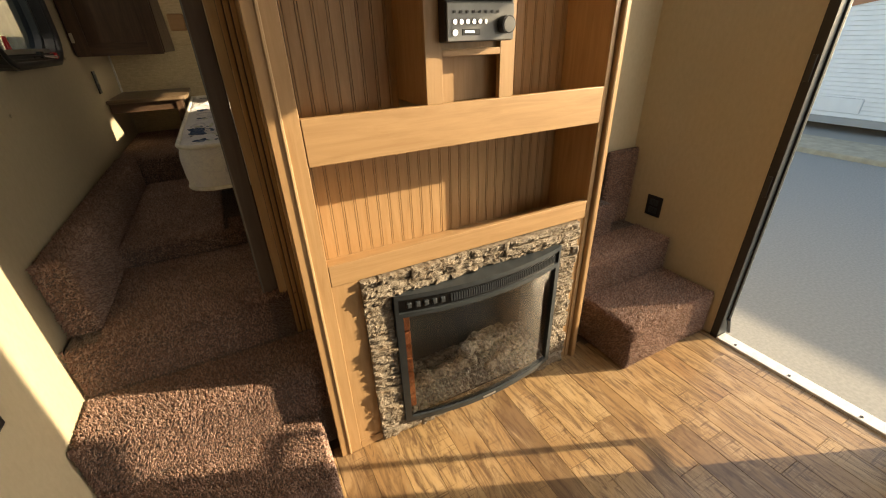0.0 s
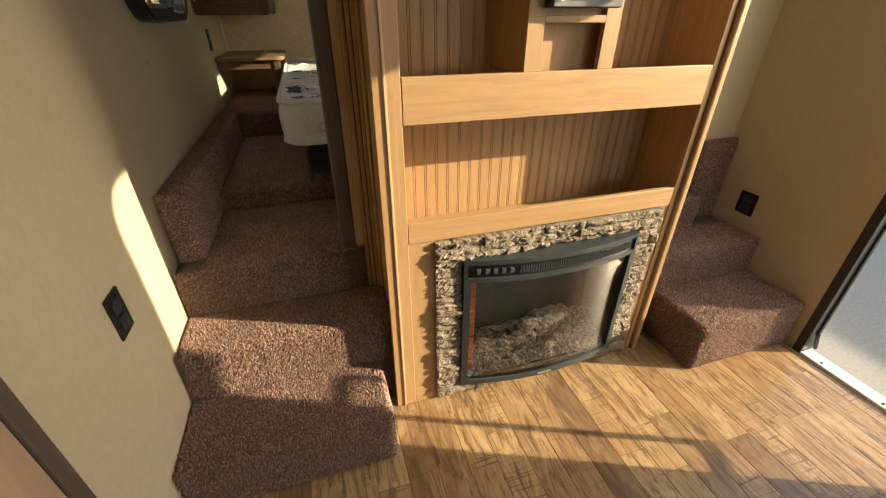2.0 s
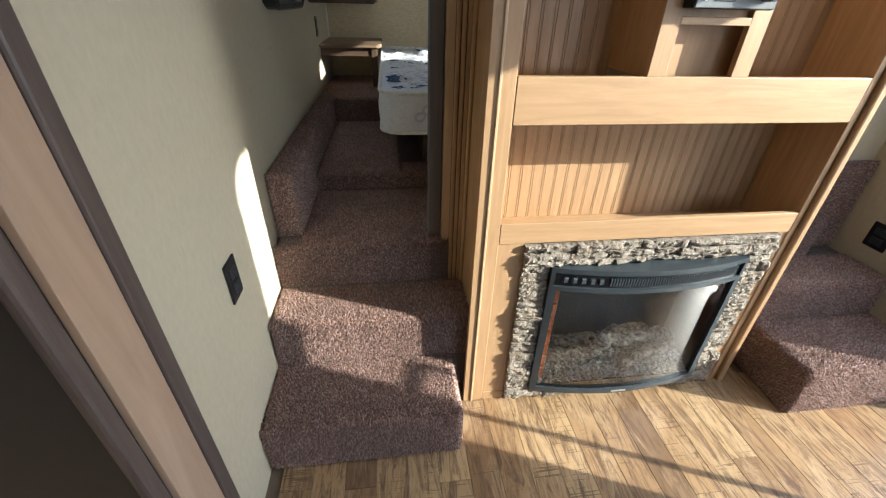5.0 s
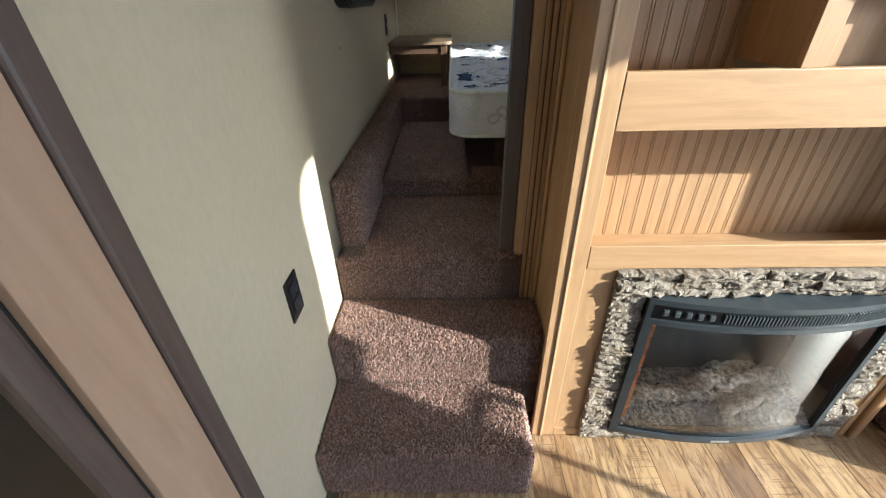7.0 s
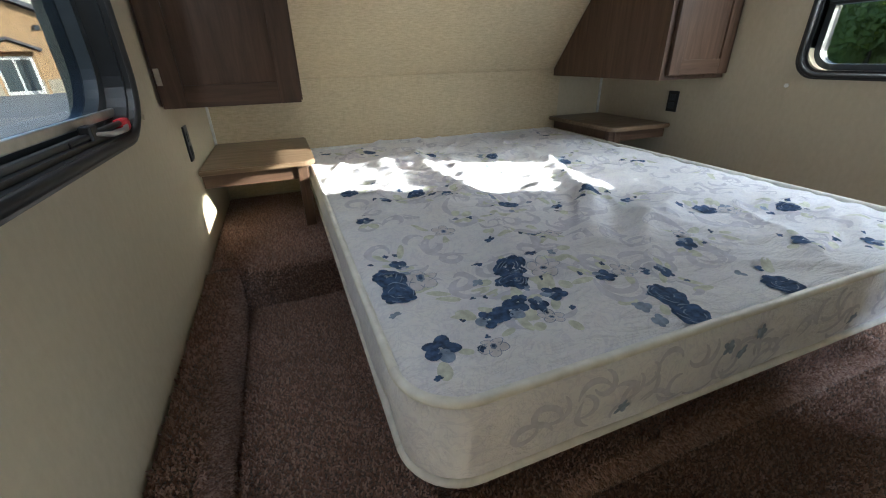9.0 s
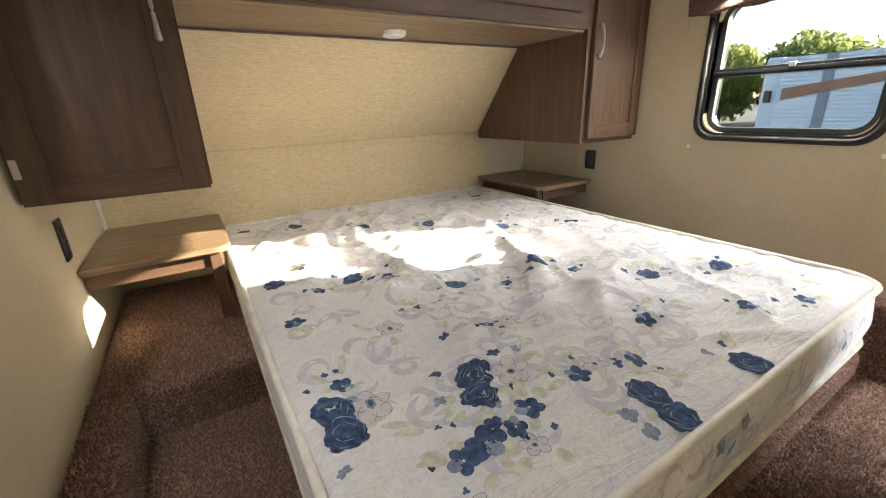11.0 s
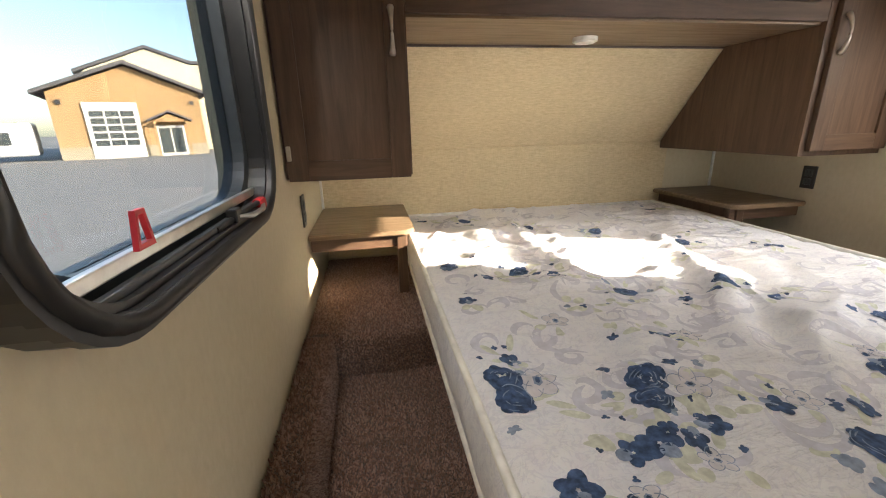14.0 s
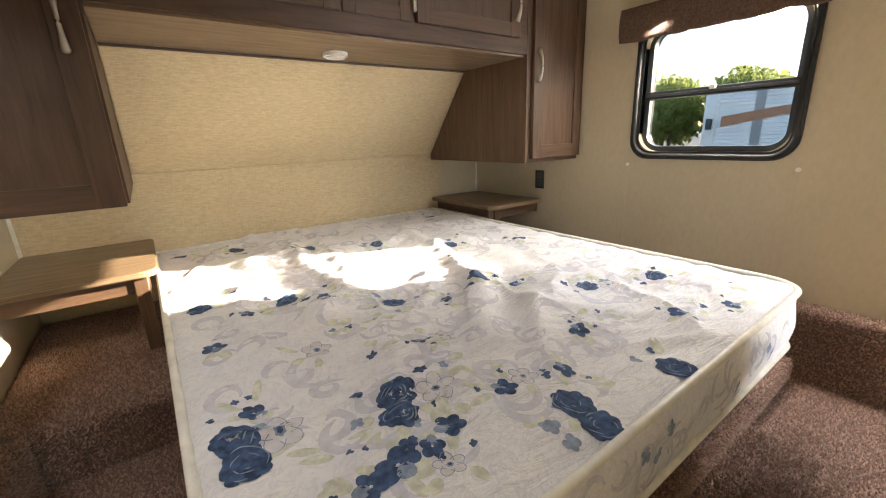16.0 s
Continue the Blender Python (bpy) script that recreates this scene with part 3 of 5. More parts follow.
part("post_groove", box(1.805, 1.813, EY - 0.008, EY + 0.01, 0.0, CEIL - 0.005), BROWN_TRIM, ec, "dark shadow groove")
part("corner_bead", box(EX0 + 0.028, EX0 + 0.036, EY - 0.025, EY - 0.019, 0.0, CEIL - 0.005, 0.002), PALE_PANEL, ec, "pale corner bead")
part("middle_rail", box(0.776, 1.784, EY - 0.021, EY, 1.10, 1.22, 0.002), OAK_ACROSS, ec, "wide oak rail")
part("lower_rail", box(0.776, 1.784, EY - 0.02, EY, 0.735, 0.806, 0.002), OAK_ACROSS, ec, "oak shelf rail")
part("bottom_rail", box(0.776, 1.784, EY - 0.018, EY, 0.0, 0.04, 0.002), OAK_ACROSS, ec, "oak base rail")
part("lower_panel", box(0.776, 0.862, EY - 0.015, EY, 0.04, 0.735), OAK_UP, ec)
part("lower_panel", box(1.75, 1.784, EY - 0.015, EY, 0.04, 0.735), OAK_UP, ec)
part("shelf_board", box(0.74, 1.81, EY, EB, 0.70, 0.715), OAK_ACROSS, ec)
part("shelf_board", box(0.74, 1.81, EY, EB, 1.105, 1.12), OAK_ACROSS, ec)
part("side_panel", box(1.786, 1.80, EY + 0.0, EB, 0.68, CEIL - 0.005), OAK_UP, ec)
part("side_panel", box(0.762, 0.774, EY + 0.0, EB, 0.68, CEIL - 0.005), OAK_UP, ec)
part("outer_side", box(0.726, 0.742, EY, 2.288, 0.0, CEIL - 0.005), OAK_UP, ec, "plain oak outer side panel")
part("outer_side", box(1.824, EX1, EY + 0.02, 2.30, 0.0, CEIL - 0.005), OAK_UP, ec)
# fluted trim beside the doorway
part("flute_backing", box(0.664, 0.7255, 2.284, 2.2915, 0.0, CEIL - 0.005), BROWN_TRIM, ec)
for xx in (0.665, 0.682, 0.699):
    part("flute", box(xx, xx + 0.0135, 2.278, 2.2845, 0.0, CEIL - 0.005, 0.003), OAK_UP, ec, "dark oak flute")
part("bead_moulding", rod((0.7195, 2.277, 0.0), (0.7195, 2.277, CEIL - 0.005), 0.0075), OAK_UP, ec, "half-round oak moulding")


def beadboard(x0, x1, z0, z1):
    """Back panel of narrow boards with a bead and two grooves between them."""
    part("back_backing", box(x0, x1, EB + 0.006, EB + 0.012, z0, z1), BROWN_TRIM, ec, "dark groove backing")
    x, w = x0, 0.0405
    while x < x1 - 0.005:
        xe = min(x + w - 0.0088, x1)
        part("bead_board", box(x, xe, EB, EB + 0.006, z0, z1, 0.0006, 1), OAK_UP, ec)
        if x + w - 0.002 < x1:
            part("bead", box(x + w - 0.0072, x + w - 0.0016, EB, EB + 0.006, z0, z1, 0.0006, 1), OAK_UP, ec)
        x += w


beadboard(0.774, 1.786, 0.715, 1.105)
beadboard(0.774, 1.12, 1.12, CEIL - 0.01)
beadboard(1.404, 1.786, 1.12, CEIL - 0.01)
# centre column with a shallow niche and the stereo above it
part("column_side", box(1.118, 1.130, EY, EB, 1.215, CEIL - 0.01), OAK_UP, ec)
part("column_side", box(1.392, 1.404, EY, EB, 1.215, CEIL - 0.01), OAK_UP, ec)
part("column_stile", box(1.118, 1.168, EY - 0.018, EY, 1.22, CEIL - 0.01, 0.0015), OAK_UP, ec)
part("column_stile", box(1.354, 1.404, EY - 0.018, EY, 1.22, CEIL - 0.01, 0.0015), OAK_UP, ec)
part("column_rail", box(1.168, 1.354, EY - 0.018, EY, 1.338, 1.356, 0.0015), OAK_ACROSS, ec)
part("column_panel", box(1.168, 1.354, EY, EY + 0.012, 1.356, CEIL - 0.01), OAK_UP, ec)
part("niche_back", box(1.13, 1.392, EY + 0.035, EY + 0.045, 1.215, 1.345), OAK_UP, ec)

stereo = thing("car_stereo", "grey stereo head unit with buttons and volume knob", "stereo")
SX0, SX1, SZ0, SZ1, SY = 1.160, 1.367, 1.372, 1.53, 1.945
part("housing", box(SX0, SX1, SY, EY - 0.0, SZ0, SZ1, 0.004), BLACK, stereo)
part("faceplate", box(SX0 + 0.002, SX1 - 0.002, SY - 0.006, SY, SZ0 + 0.002, SZ1 - 0.07, 0.002), SILVER, stereo, "grey metallic faceplate")
part("display", box(SX0 + 0.008, SX1 - 0.008, SY - 0.005, SY, SZ1 - 0.066, SZ1 - 0.01, 0.002), plain("display_glass", (0.006, 0.006, 0.008), 0.08), stereo, "glossy black display")
for k in range(8):
    x = SX0 + 0.022 + k * 0.0185
    part("small_button", rod((x, SY - 0.010, SZ0 + 0.068), (x, SY - 0.005, SZ0 + 0.068), 0.0035, 8), BLACK, stereo)
    if k < 6:
        part("button", rod((x, SY - 0.012, SZ0 + 0.046), (x, SY - 0.005, SZ0 + 0.046), 0.0055, 12), CHROME, stereo)
part("power_button", rod((SX0 + 0.022, SY - 0.012, SZ0 + 0.022), (SX0 + 0.022, SY - 0.005, SZ0 + 0.022), 0.007), CHROME, stereo)
usb = part("usb_port", box(SX0 + 0.045, SX0 + 0.098, SY - 0.008, SY - 0.005, SZ0 + 0.016, SZ0 + 0.030, 0.001), BLACK, stereo)
part("port_rim", box(SX0 + 0.052, SX0 + 0.080, SY - 0.0095, SY - 0.0075, SZ0 + 0.021, SZ0 + 0.026), CHROME, usb)
knob = part("volume_knob", rod((SX1 - 0.034, SY - 0.030, SZ0 + 0.038), (SX1 - 0.034, SY - 0.005, SZ0 + 0.038), 0.021, 28), BLACK, stereo, "black volume knob")
part("knob_cap", rod((SX1 - 0.034, SY - 0.033, SZ0 + 0.038), (SX1 - 0.034, SY - 0.029, SZ0 + 0.038), 0.0175, 28), SILVER, knob, "brushed silver cap")

# ledge-stone surround
surround = thing("stone_surround", "rough tan and brown ledge-stone fireplace surround", "stone surround")
SXA, SXB, SZA, SZB = 0.860, 1.752, 0.008, 0.730
FXA, FXB, FZA, FZB = 0.955, 1.655, 0.070, 0.655
part("backing", ring([(SXA + .004, SZA + .004), (SXB - .004, SZA + .004), (SXB - .004, SZB - .004), (SXA + .004, SZB - .004)], [(FXA + .006, FZA + .006), (FXB - .006, FZA + .006), (FXB - .006, FZB - .006), (FXA + .006, FZB - .006)], "y", EY - 0.020, EY), MORTAR, surround)


def stone(x0, x1, z0, z1, depth):
    """One split-faced stone: a chunk with a broken, uneven front."""
    bm = bmesh.new()
    nx, nz = max(3, round((x1 - x0) / 0.008)), max(3, round((z1 - z0) / 0.007))
    sh = random.uniform(0, 50)
    grid = []
    tilt, sag = random.uniform(-0.5, 0.5), random.uniform(-0.3, 0.3)
    for j in range(nz + 1):
        row = []
        for i in range(nx + 1):
            u, v = i / nx, j / nz
            x, z = x0 + u * (x1 - x0), z0 + v * (z1 - z0)
            e = min(u, 1 - u, v, 1 - v)
            d = depth * (1 + 0.25 * tilt * (u - 0.5) + 0.6 * sag * (v - 0.5)) + 0.009 * noise.noise(Vector((x * 30 + sh, z * 60, sh))) + 0.006 * noise.noise(Vector((x * 120, z * 130 + sh, 3)))
            if e < 0.001:
                d -= 0.001 + 0.005 * random.random()
            jx = 0 if i in (0, nx) else random.uniform(-0.003, 0.003)
            row.append(bm.verts.new((x + jx + 0.002 * noise.noise(Vector((z * 90, x * 20, sh))), EY - max(0.008, d), z + 0.0025 * noise.noise(Vector((x * 80, sh, z * 9))))))
        grid.append(row)
    for j in range(nz):
        for i in range(nx):
            bm.faces.new([grid[j][i], grid[j][i + 1], grid[j + 1][i + 1], grid[j + 1][i]])
    rim = [grid[0][i] for i in range(nx + 1)] + [grid[j][nx] for j in range(1, nz + 1)] + [grid[nz][i] for i in range(nx - 1, -1, -1)] + [grid[j][0] for j in range(nz - 1, 0, -1)]
    back = [bm.verts.new((v.co.x, EY - 0.004, v.co.z)) for v in rim]
    for k in range(len(rim)):
        j = (k + 1) % len(rim)
        bm.faces.new([rim[k], back[k], back[j], rim[j]])
    bmesh.ops.recalc_face_normals(bm, faces=bm.faces)
    part("stone", bm, STONE, surround)


rng = random.Random(7)
z = SZA
while z < SZB - 0.006:
    h = rng.choice((0.022, 0.028, 0.034, 0.040, 0.018))
    h = min(h, SZB - z)
    if SZB - (z + h) < 0.012:
        h = SZB - z
    for lo, hi in ((FZA, FZA), (FZB, FZB)):
        if z < lo - 0.004 < z + h:
            h = max(0.014, lo - z)
    full = z + h <= FZA + 0.004 or z >= FZB - 0.004
    for a, b in (((SXA, SXB),) if full else ((SXA, FXA), (FXB, SXB))):
        x = a
        while x < b - 0.005:
            w = rng.uniform(0.05, 0.17)
            if b - (x + w) < 0.03:
                w = b - x
            stone(x + 0.0008, x + w - 0.0008, z + 0.0008, z + h - 0.0008, rng.uniform(0.030, 0.045))
            x += w
    z += h

# electric fireplace insert, bowed front
fp = thing("electric_fireplace", "dark grey electric fireplace insert with bowed glass", "fireplace")
FC, FH = (FXA + FXB) / 2, (FXB - FXA) / 2


def bow(x, base=EY - 0.040, d=0.050):
    return base - d * (1 - ((x - FC) / FH) ** 2)


def bowed(x0, x1, z0, z1, out, thick, n=24, bev=0.0):
    """A strip that follows the bowed front."""
    bm, rows = bmesh.new(), []
    for i in range(n + 1):
        x = x0 + (x1 - x0) * i / n
        y = bow(x) - out
        rows.append([bm.verts.new(c) for c in ((x, y, z0), (x, y, z1), (x, y + thick, z1), (x, y + thick, z0))])
    for a, b in zip(rows, rows[1:]):
        for k in range(4):
            bm.faces.new([a[k], a[(k + 1) % 4], b[(k + 1) % 4], b[k]])
    bm.faces.new(rows[0]), bm.faces.new(rows[-1])
    bmesh.ops.recalc_face_normals(bm, faces=bm.faces)
    return bm


part("top_frame", bowed(FXA, FXB, FZB - 0.018, FZB, 0.006, 0.03), CHARCOAL, fp)
part("top_cover", prism([(FXA + (FXB - FXA) * k / 24, bow(FXA + (FXB - FXA) * k / 24) + 0.012) for k in range(25)] + [(FXB, EY), (FXA, EY)], "z", FZB - 0.012, FZB - 0.002), CHARCOAL, fp)
part("control_strip", bowed(FXA, FXB, FZB - 0.072, FZB - 0.018, -0.004, 0.02), BLACK, fp, "black control and vent strip")
part("lower_strip", bowed(FXA, FXB, FZB - 0.088, FZB - 0.072, 0.006, 0.03), CHARCOAL, fp)
part("bottom_frame", bowed(FXA, FXB, FZA, FZA + 0.022, 0.006, 0.03), CHARCOAL, fp)
part("side_frame", bowed(FXA, FXA + 0.024, FZA + 0.022, FZB - 0.088, 0.006, 0.03, 3), CHARCOAL, fp)
part("side_frame", bowed(FXB - 0.024, FXB, FZA + 0.022, FZB - 0.088, 0.006, 0.03, 3), CHARCOAL, fp)
part("end_cap", bowed(FXA, FXA + 0.012, FZB - 0.072, FZB - 0.018, 0.006, 0.03, 2), CHARCOAL, fp)
part("end_cap", bowed(FXB - 0.012, FXB, FZB - 0.072, FZB - 0.018, 0.006, 0.03, 2), CHARCOAL, fp)
for k in range(5):
    x = FXA + 0.04 + k * 0.028
    b = part("rocker_button", box(x, x + 0.017, bow(x) - 0.006, bow(x) + 0.006, FZB - 0.056, FZB - 0.036, 0.003), CHARCOAL, fp)
for k in range(52):
    x = FXA + 0.19 + k * 0.0092
    part("vent_fin", box(x, x + 0.0045, bow(x) - 0.004, bow(x) + 0.006, FZB - 0.060, FZB - 0.030), CHARCOAL, fp)
glass = part("glass", bowed(FXA + 0.024, FXB - 0.024, FZA + 0.022, FZB - 0.088, -0.004, 0.004), FIREGLASS, fp, "bowed dark glass", smooth=False)
part("badge", bowed(FC - 0.03, FC + 0.03, FZA + 0.006, FZA + 0.015, 0.007, 0.002, 4), ALU, fp, "small silver maker badge")
part("firebox_back", box(FXA + 0.01, FXB - 0.01, 2.16, 2.17, FZA, FZB - 0.05), CHARCOAL, fp)
part("firebox_top", box(FXA + 0.01, FXB - 0.01, EY - 0.03, 2.16, FZB - 0.09, FZB - 0.075), BLACK, fp)
part("firebox_floor", box(FXA + 0.01, FXB - 0.01, EY - 0.03, 2.16, FZA + 0.002, FZA + 0.02), BLACK, fp)
part("firebox_side", box(FXB - 0.022, FXB - 0.01, EY - 0.03, 2.16, FZA, FZB - 0.09), BLACK, fp)
for k in range(7):
    z0 = FZA + 0.03 + k * 0.064
    part("fire_brick", box(FXA + 0.012, FXA + 0.058, EY - 0.020, 2.14, z0, z0 + 0.058, 0.003, 1), FIREBRICK, fp)


def rough_bar(p, q, r, seed, n=22, m=30):
    """A knobbly bar, for logs and ember beds."""
    pts, rad = [], []
    p, q = Vector(p), Vector(q)
    for i in range(m + 1):
        t = i / m
        pts.append(p.lerp(q, t) + Vector((0, noise.noise(Vector((t * 4, seed, 1))) * r * 0.5, noise.noise(Vector((t * 4, seed, 5))) * r * 0.5)))
        rad.append(r * (0.75 + 0.35 * noise.noise(Vector((t * 7, seed, 9)))) * (0.5 if i in (0, m) else 1))
    bm = sweep(pts, rad, n)
    for v in bm.verts:
        v.co += Vector((1, 1, 1)) * 0.22 * r * noise.noise(v.co * 75 + Vector((seed, 0, 0))) + Vector((0, 0, 0.2 * r * noise.noise(v.co * 140)))
    return bm


for k, (p, q, r) in enumerate((((1.02, 2.05, 0.155), (1.30, 2.01, 0.20), 0.034), ((1.24, 2.03, 0.225), (1.56, 2.08, 0.20), 0.036), ((1.10, 2.09, 0.17), (1.50, 2.11, 0.215), 0.032), ((1.33, 1.99, 0.145), (1.60, 2.04, 0.17), 0.028))):
    part("log", rough_bar(p, q, r, k * 3.1), LOG, fp, "charred imitation log", smooth=False)
bm = bmesh.new()
bmesh.ops.create_grid(bm, x_segments=130, y_segments=40, size=0.5)
for v in bm.verts:
    x, y = FC + v.co.x * 0.64, 2.04 + v.co.y * 0.18
    v.co = Vector((x, y, FZA + 0.035 + 0.05 * max(0, (y - 1.97)) / 0.1 + 0.012 * noise.noise(Vector((x * 55, y * 55, 0))) + 0.008 * noise.noise(Vector((x * 160, y * 160, 4)))))
part("ember_bed", bm, ASH, fp, "pale ash ember bed")


# ---- switches and outlets ----
def outlet(name, label, x, y0, y1, z0, z1, side, slots=2, mat=BLACK):
    t = thing(name, label, "outlet")
    a, b = (x, x + 0.007) if side > 0 else (x - 0.007, x)
    part("plate", box(a, b, y0, y1, z0, z1, 0.003), mat, t)
    yc, h = (y0 + y1) / 2, (z1 - z0) / (slots + 0.6)
    for k in range(slots):
        zc = z0 + (k + 0.8) * h
        c, d = (b, b + 0.003) if side > 0 else (a - 0.003, a)
        so = part("socket", box(c, d, yc - (y1 - y0) * 0.28, yc + (y1 - y0) * 0.28, zc - h * 0.38, zc + h * 0.38, 0.002), CHARCOAL, t)
        e = d + 0.0004 if side > 0 else c - 0.0004
        lo, hi = sorted((e, e - side * 0.002))
        for sy, sz, sh in ((-0.007, 0.004, 0.006), (0.007, 0.004, 0.005)):
            part("slot", box(lo, hi, yc + sy - 0.0014, yc + sy + 0.0014, zc + sz - sh, zc + sz + sh), RUBBER, so)
        part("earth_hole", rod((lo, yc, zc - 0.011), (hi, yc, zc - 0.011), 0.0028, 10), RUBBER, so)
    return t


outlet("wall_outlet", "black double wall outlet beside the carpeted steps", 0.0, 1.880, 1.957, 0.637, 0.762, 1)
outlet("wall_outlet", "black wall outlet above the carpeted steps", RIGHT, 2.165, 2.255, 0.488, 0.60, -1)
outlet("wall_outlet", "black wall outlet above the nightstand", 0.0, 4.02, 4.08, 1.15, 1.27, 1)
outlet("wall_outlet", "black wall outlet above the nightstand", BED_RIGHT, 4.05, 4.115, 1.172, 1.278, -1)

# ---- bedroom: headboard, cabinets, nightstands ----
hb = thing("headboard_panel", "tan woven fabric headboard panel sloping over the bed", "headboard")
part("lower_panel", box(0.01, 1.99, HEAD - 0.016, HEAD - 0.001, 0.83, 1.380), HEADBOARD, hb)
part("upper_panel", prism([(HEAD - 0.014, 1.384), (HEAD - 0.001, 1.384), (4.30, 1.828), (4.287, 1.822)], "x", 0.405, 1.928), HEADBOARD, hb)
part("seam_strip", box(0.01, 1.99, HEAD - 0.020, HEAD - 0.010, 1.379, 1.385, 0.001), HEADBOARD, hb)
part("edge_trim", box(0.405, 1.928, 4.275, 4.290, 1.815, 1.826, 0.002), BROWN_TRIM, hb, "dark trim strip along its top")
part("corner_trim", box(BED_RIGHT - 0.012, BED_RIGHT - 0.001, HEAD - 0.012, HEAD - 0.001, 1.10, 1.38), WHITE_TRIM, hb, "pale corner trim")
part("corner_trim", box(0.001, 0.012, HEAD - 0.028, HEAD - 0.017, 1.10, 1.36), WHITE_TRIM, hb, "pale corner trim")


def pull(x, y, z0, z1, parent):
    """A flared bow handle, standing upright."""
    pts, rad, n = [], [], 14
    for i in range(n + 1):
        t = i / n
        out = 0.004 + 0.022 * math.sin(math.pi * t) ** 0.7
        pts.append((x, y - out, z0 + (z1 - z0) * t))
        rad.append(0.0045 + 0.006 * abs(2 * t - 1) ** 2)
    part("handle", sweep(pts, rad, 8), NICKEL, parent, "brushed nickel flared pull", smooth=True)


def shaker(name, x0, x1, z0, z1, y, parent, rail=0.055, handle=None, hinges=()):
    """A frame-and-panel door whose face lies at y."""
    d = part(name, box(x0 + rail - 0.004, x1 - rail + 0.004, y + 0.009, y + 0.017, z0 + rail - 0.004, z1 - rail + 0.004), WAL_UP, parent)
    part("stile", box(x0, x0 + rail, y, y + 0.020, z0, z1, 0.002), WAL_UP, d)
    part("stile", box(x1 - rail, x1, y, y + 0.020, z0, z1, 0.002), WAL_UP, d)
    part("rail", box(x0 + rail, x1 - rail, y + 0.0005, y + 0.020, z0, z0 + rail, 0.002), WAL_ACROSS, d)
    part("rail", box(x0 + rail, x1 - rail, y + 0.0005, y + 0.020, z1 - rail, z1, 0.002), WAL_ACROSS, d)
    if handle:
        pull(handle[0], y, handle[1], handle[2], d)
    for hx, hz in hinges:
        part("hinge", box(hx - 0.007, hx + 0.007, y - 0.004, y + 0.012, hz, hz + 0.045, 0.002), NICKEL, d, "nickel hinge")
    return d


CY = 3.838
slope = [(CY, 1.352), (HEAD - 0.03, 1.352), (HEAD - 0.03, 1.39), (4.27, 1.835), (4.27, CEIL - 0.003), (CY, CEIL - 0.003)]
lc = thing("wardrobe_cabinet", "tall dark walnut hanging cabinet beside the bed", "cabinet", "bedroom cabinets")
part("body", prism(slope, "x", 0.003, 0.402), WAL_UP, lc)
shaker("door", 0.012, 0.396, 1.346, CEIL - 0.012, CY - 0.021, lc, 0.062, (0.356, 1.712, 1.838), ((0.020, 1.41),))
rc = thing("wardrobe_cabinet", "tall dark walnut hanging cabinet by the window", "cabinet", "bedroom cabinets")
part("body", prism(slope, "x", 1.93, BED_RIGHT - 0.003), WAL_UP, rc)
shaker("door", 1.958, BED_RIGHT - 0.008, 1.372, CEIL - 0.012, CY - 0.021, rc, 0.062, (1.983, 1.72, 1.85))
oc = thing("overhead_cabinet", "dark walnut overhead bridge cabinet above the headboard", "cabinet", "bedroom cabinets")
part("body", box(0.403, 1.929, CY + 0.001, 4.27, 1.832, CEIL - 0.004), WAL_ACROSS, oc)
part("soffit", box(0.404, 1.928, CY + 0.02, 4.275, 1.823, 1.831), SHELF_WOOD, oc, "lighter wood underside")
shaker("door", 0.500, 1.045, 1.89, 2.165, CY - 0.018, oc, 0.055, (0.540, 1.963, 2.086))
shaker("centre_panel", 1.058, 1.318, 1.89, 2.175, CY - 0.006, oc, 0.045)
shaker("door", 1.338, 1.868, 1.89, 2.172, CY - 0.018, oc, 0.055, (1.842, 1.95, 2.08), ((1.327, 1.92), (1.327, 2.10)))

lamp = thing("puck_light", "small round white puck light under the cabinet", "light")
part("body", rod((1.14, 4.12, 1.808), (1.14, 4.12, 1.8232), 0.048, 32), WHITE_PLASTIC, lamp)
part("lens", rod((1.14, 4.12, 1.803), (1.14, 4.12, 1.809), 0.038, 32), plain("lens_plastic", (0.85, 0.85, 0.83), 0.3), lamp, "frosted lens")


def nightstand(name, label, x0, x1, inner, z):
    t = thing(name, label, "nightstand", "nightstands")
    y0, y1 = 4.065, HEAD - 0.018
    left = inner > (x0 + x1) / 2
    r = 0.05
    pts = []
    if left:
        pts = [(x0, y0), (x1 - r, y0)] + [(x1 - r + r * math.sin(radians(a)), y0 + r - r * math.cos(radians(a))) for a in range(15, 91, 15)] + [(x1, y1), (x0, y1)]
    else:
        pts = [(x0 + r, y0), (x1, y0), (x1, y1), (x0, y1)] + [(x0 + r - r * math.sin(radians(a)), y0 + r - r * math.cos(radians(a))) for a in range(90, 14, -15)]
    part("top", prism(pts, "z", z - 0.022, z, 0.004), SHELF_WOOD, t, "worn wood-grain laminate top")
    part("apron", box(x0 + 0.004, x1 - 0.03 if left else x1 - 0.004, y0 + 0.03, y0 + 0.048, z - 0.075, z - 0.022), WAL_ACROSS, t)
    lx = x1 - 0.075 if left else x0 + 0.035
    part("leg", box(lx, lx + 0.04, y0 + 0.02, y0 + 0.06, 0.815, z - 0.022, 0.003), WAL_UP, t)
    part("side_apron", box(lx + 0.011, lx + 0.029, y0 + 0.06, y1, z - 0.075, z - 0.022), WAL_UP, t)
    return t


nightstand("nightstand", "wood-grain nightstand shelf below the tall cabinet, sunlit edge", 0.003, 0.425, 0.425, 1.105)
nightstand("nightstand", "wood-grain nightstand shelf below the cabinet by the window", 1.93, BED_RIGHT - 0.003, 1.93, 1.112)

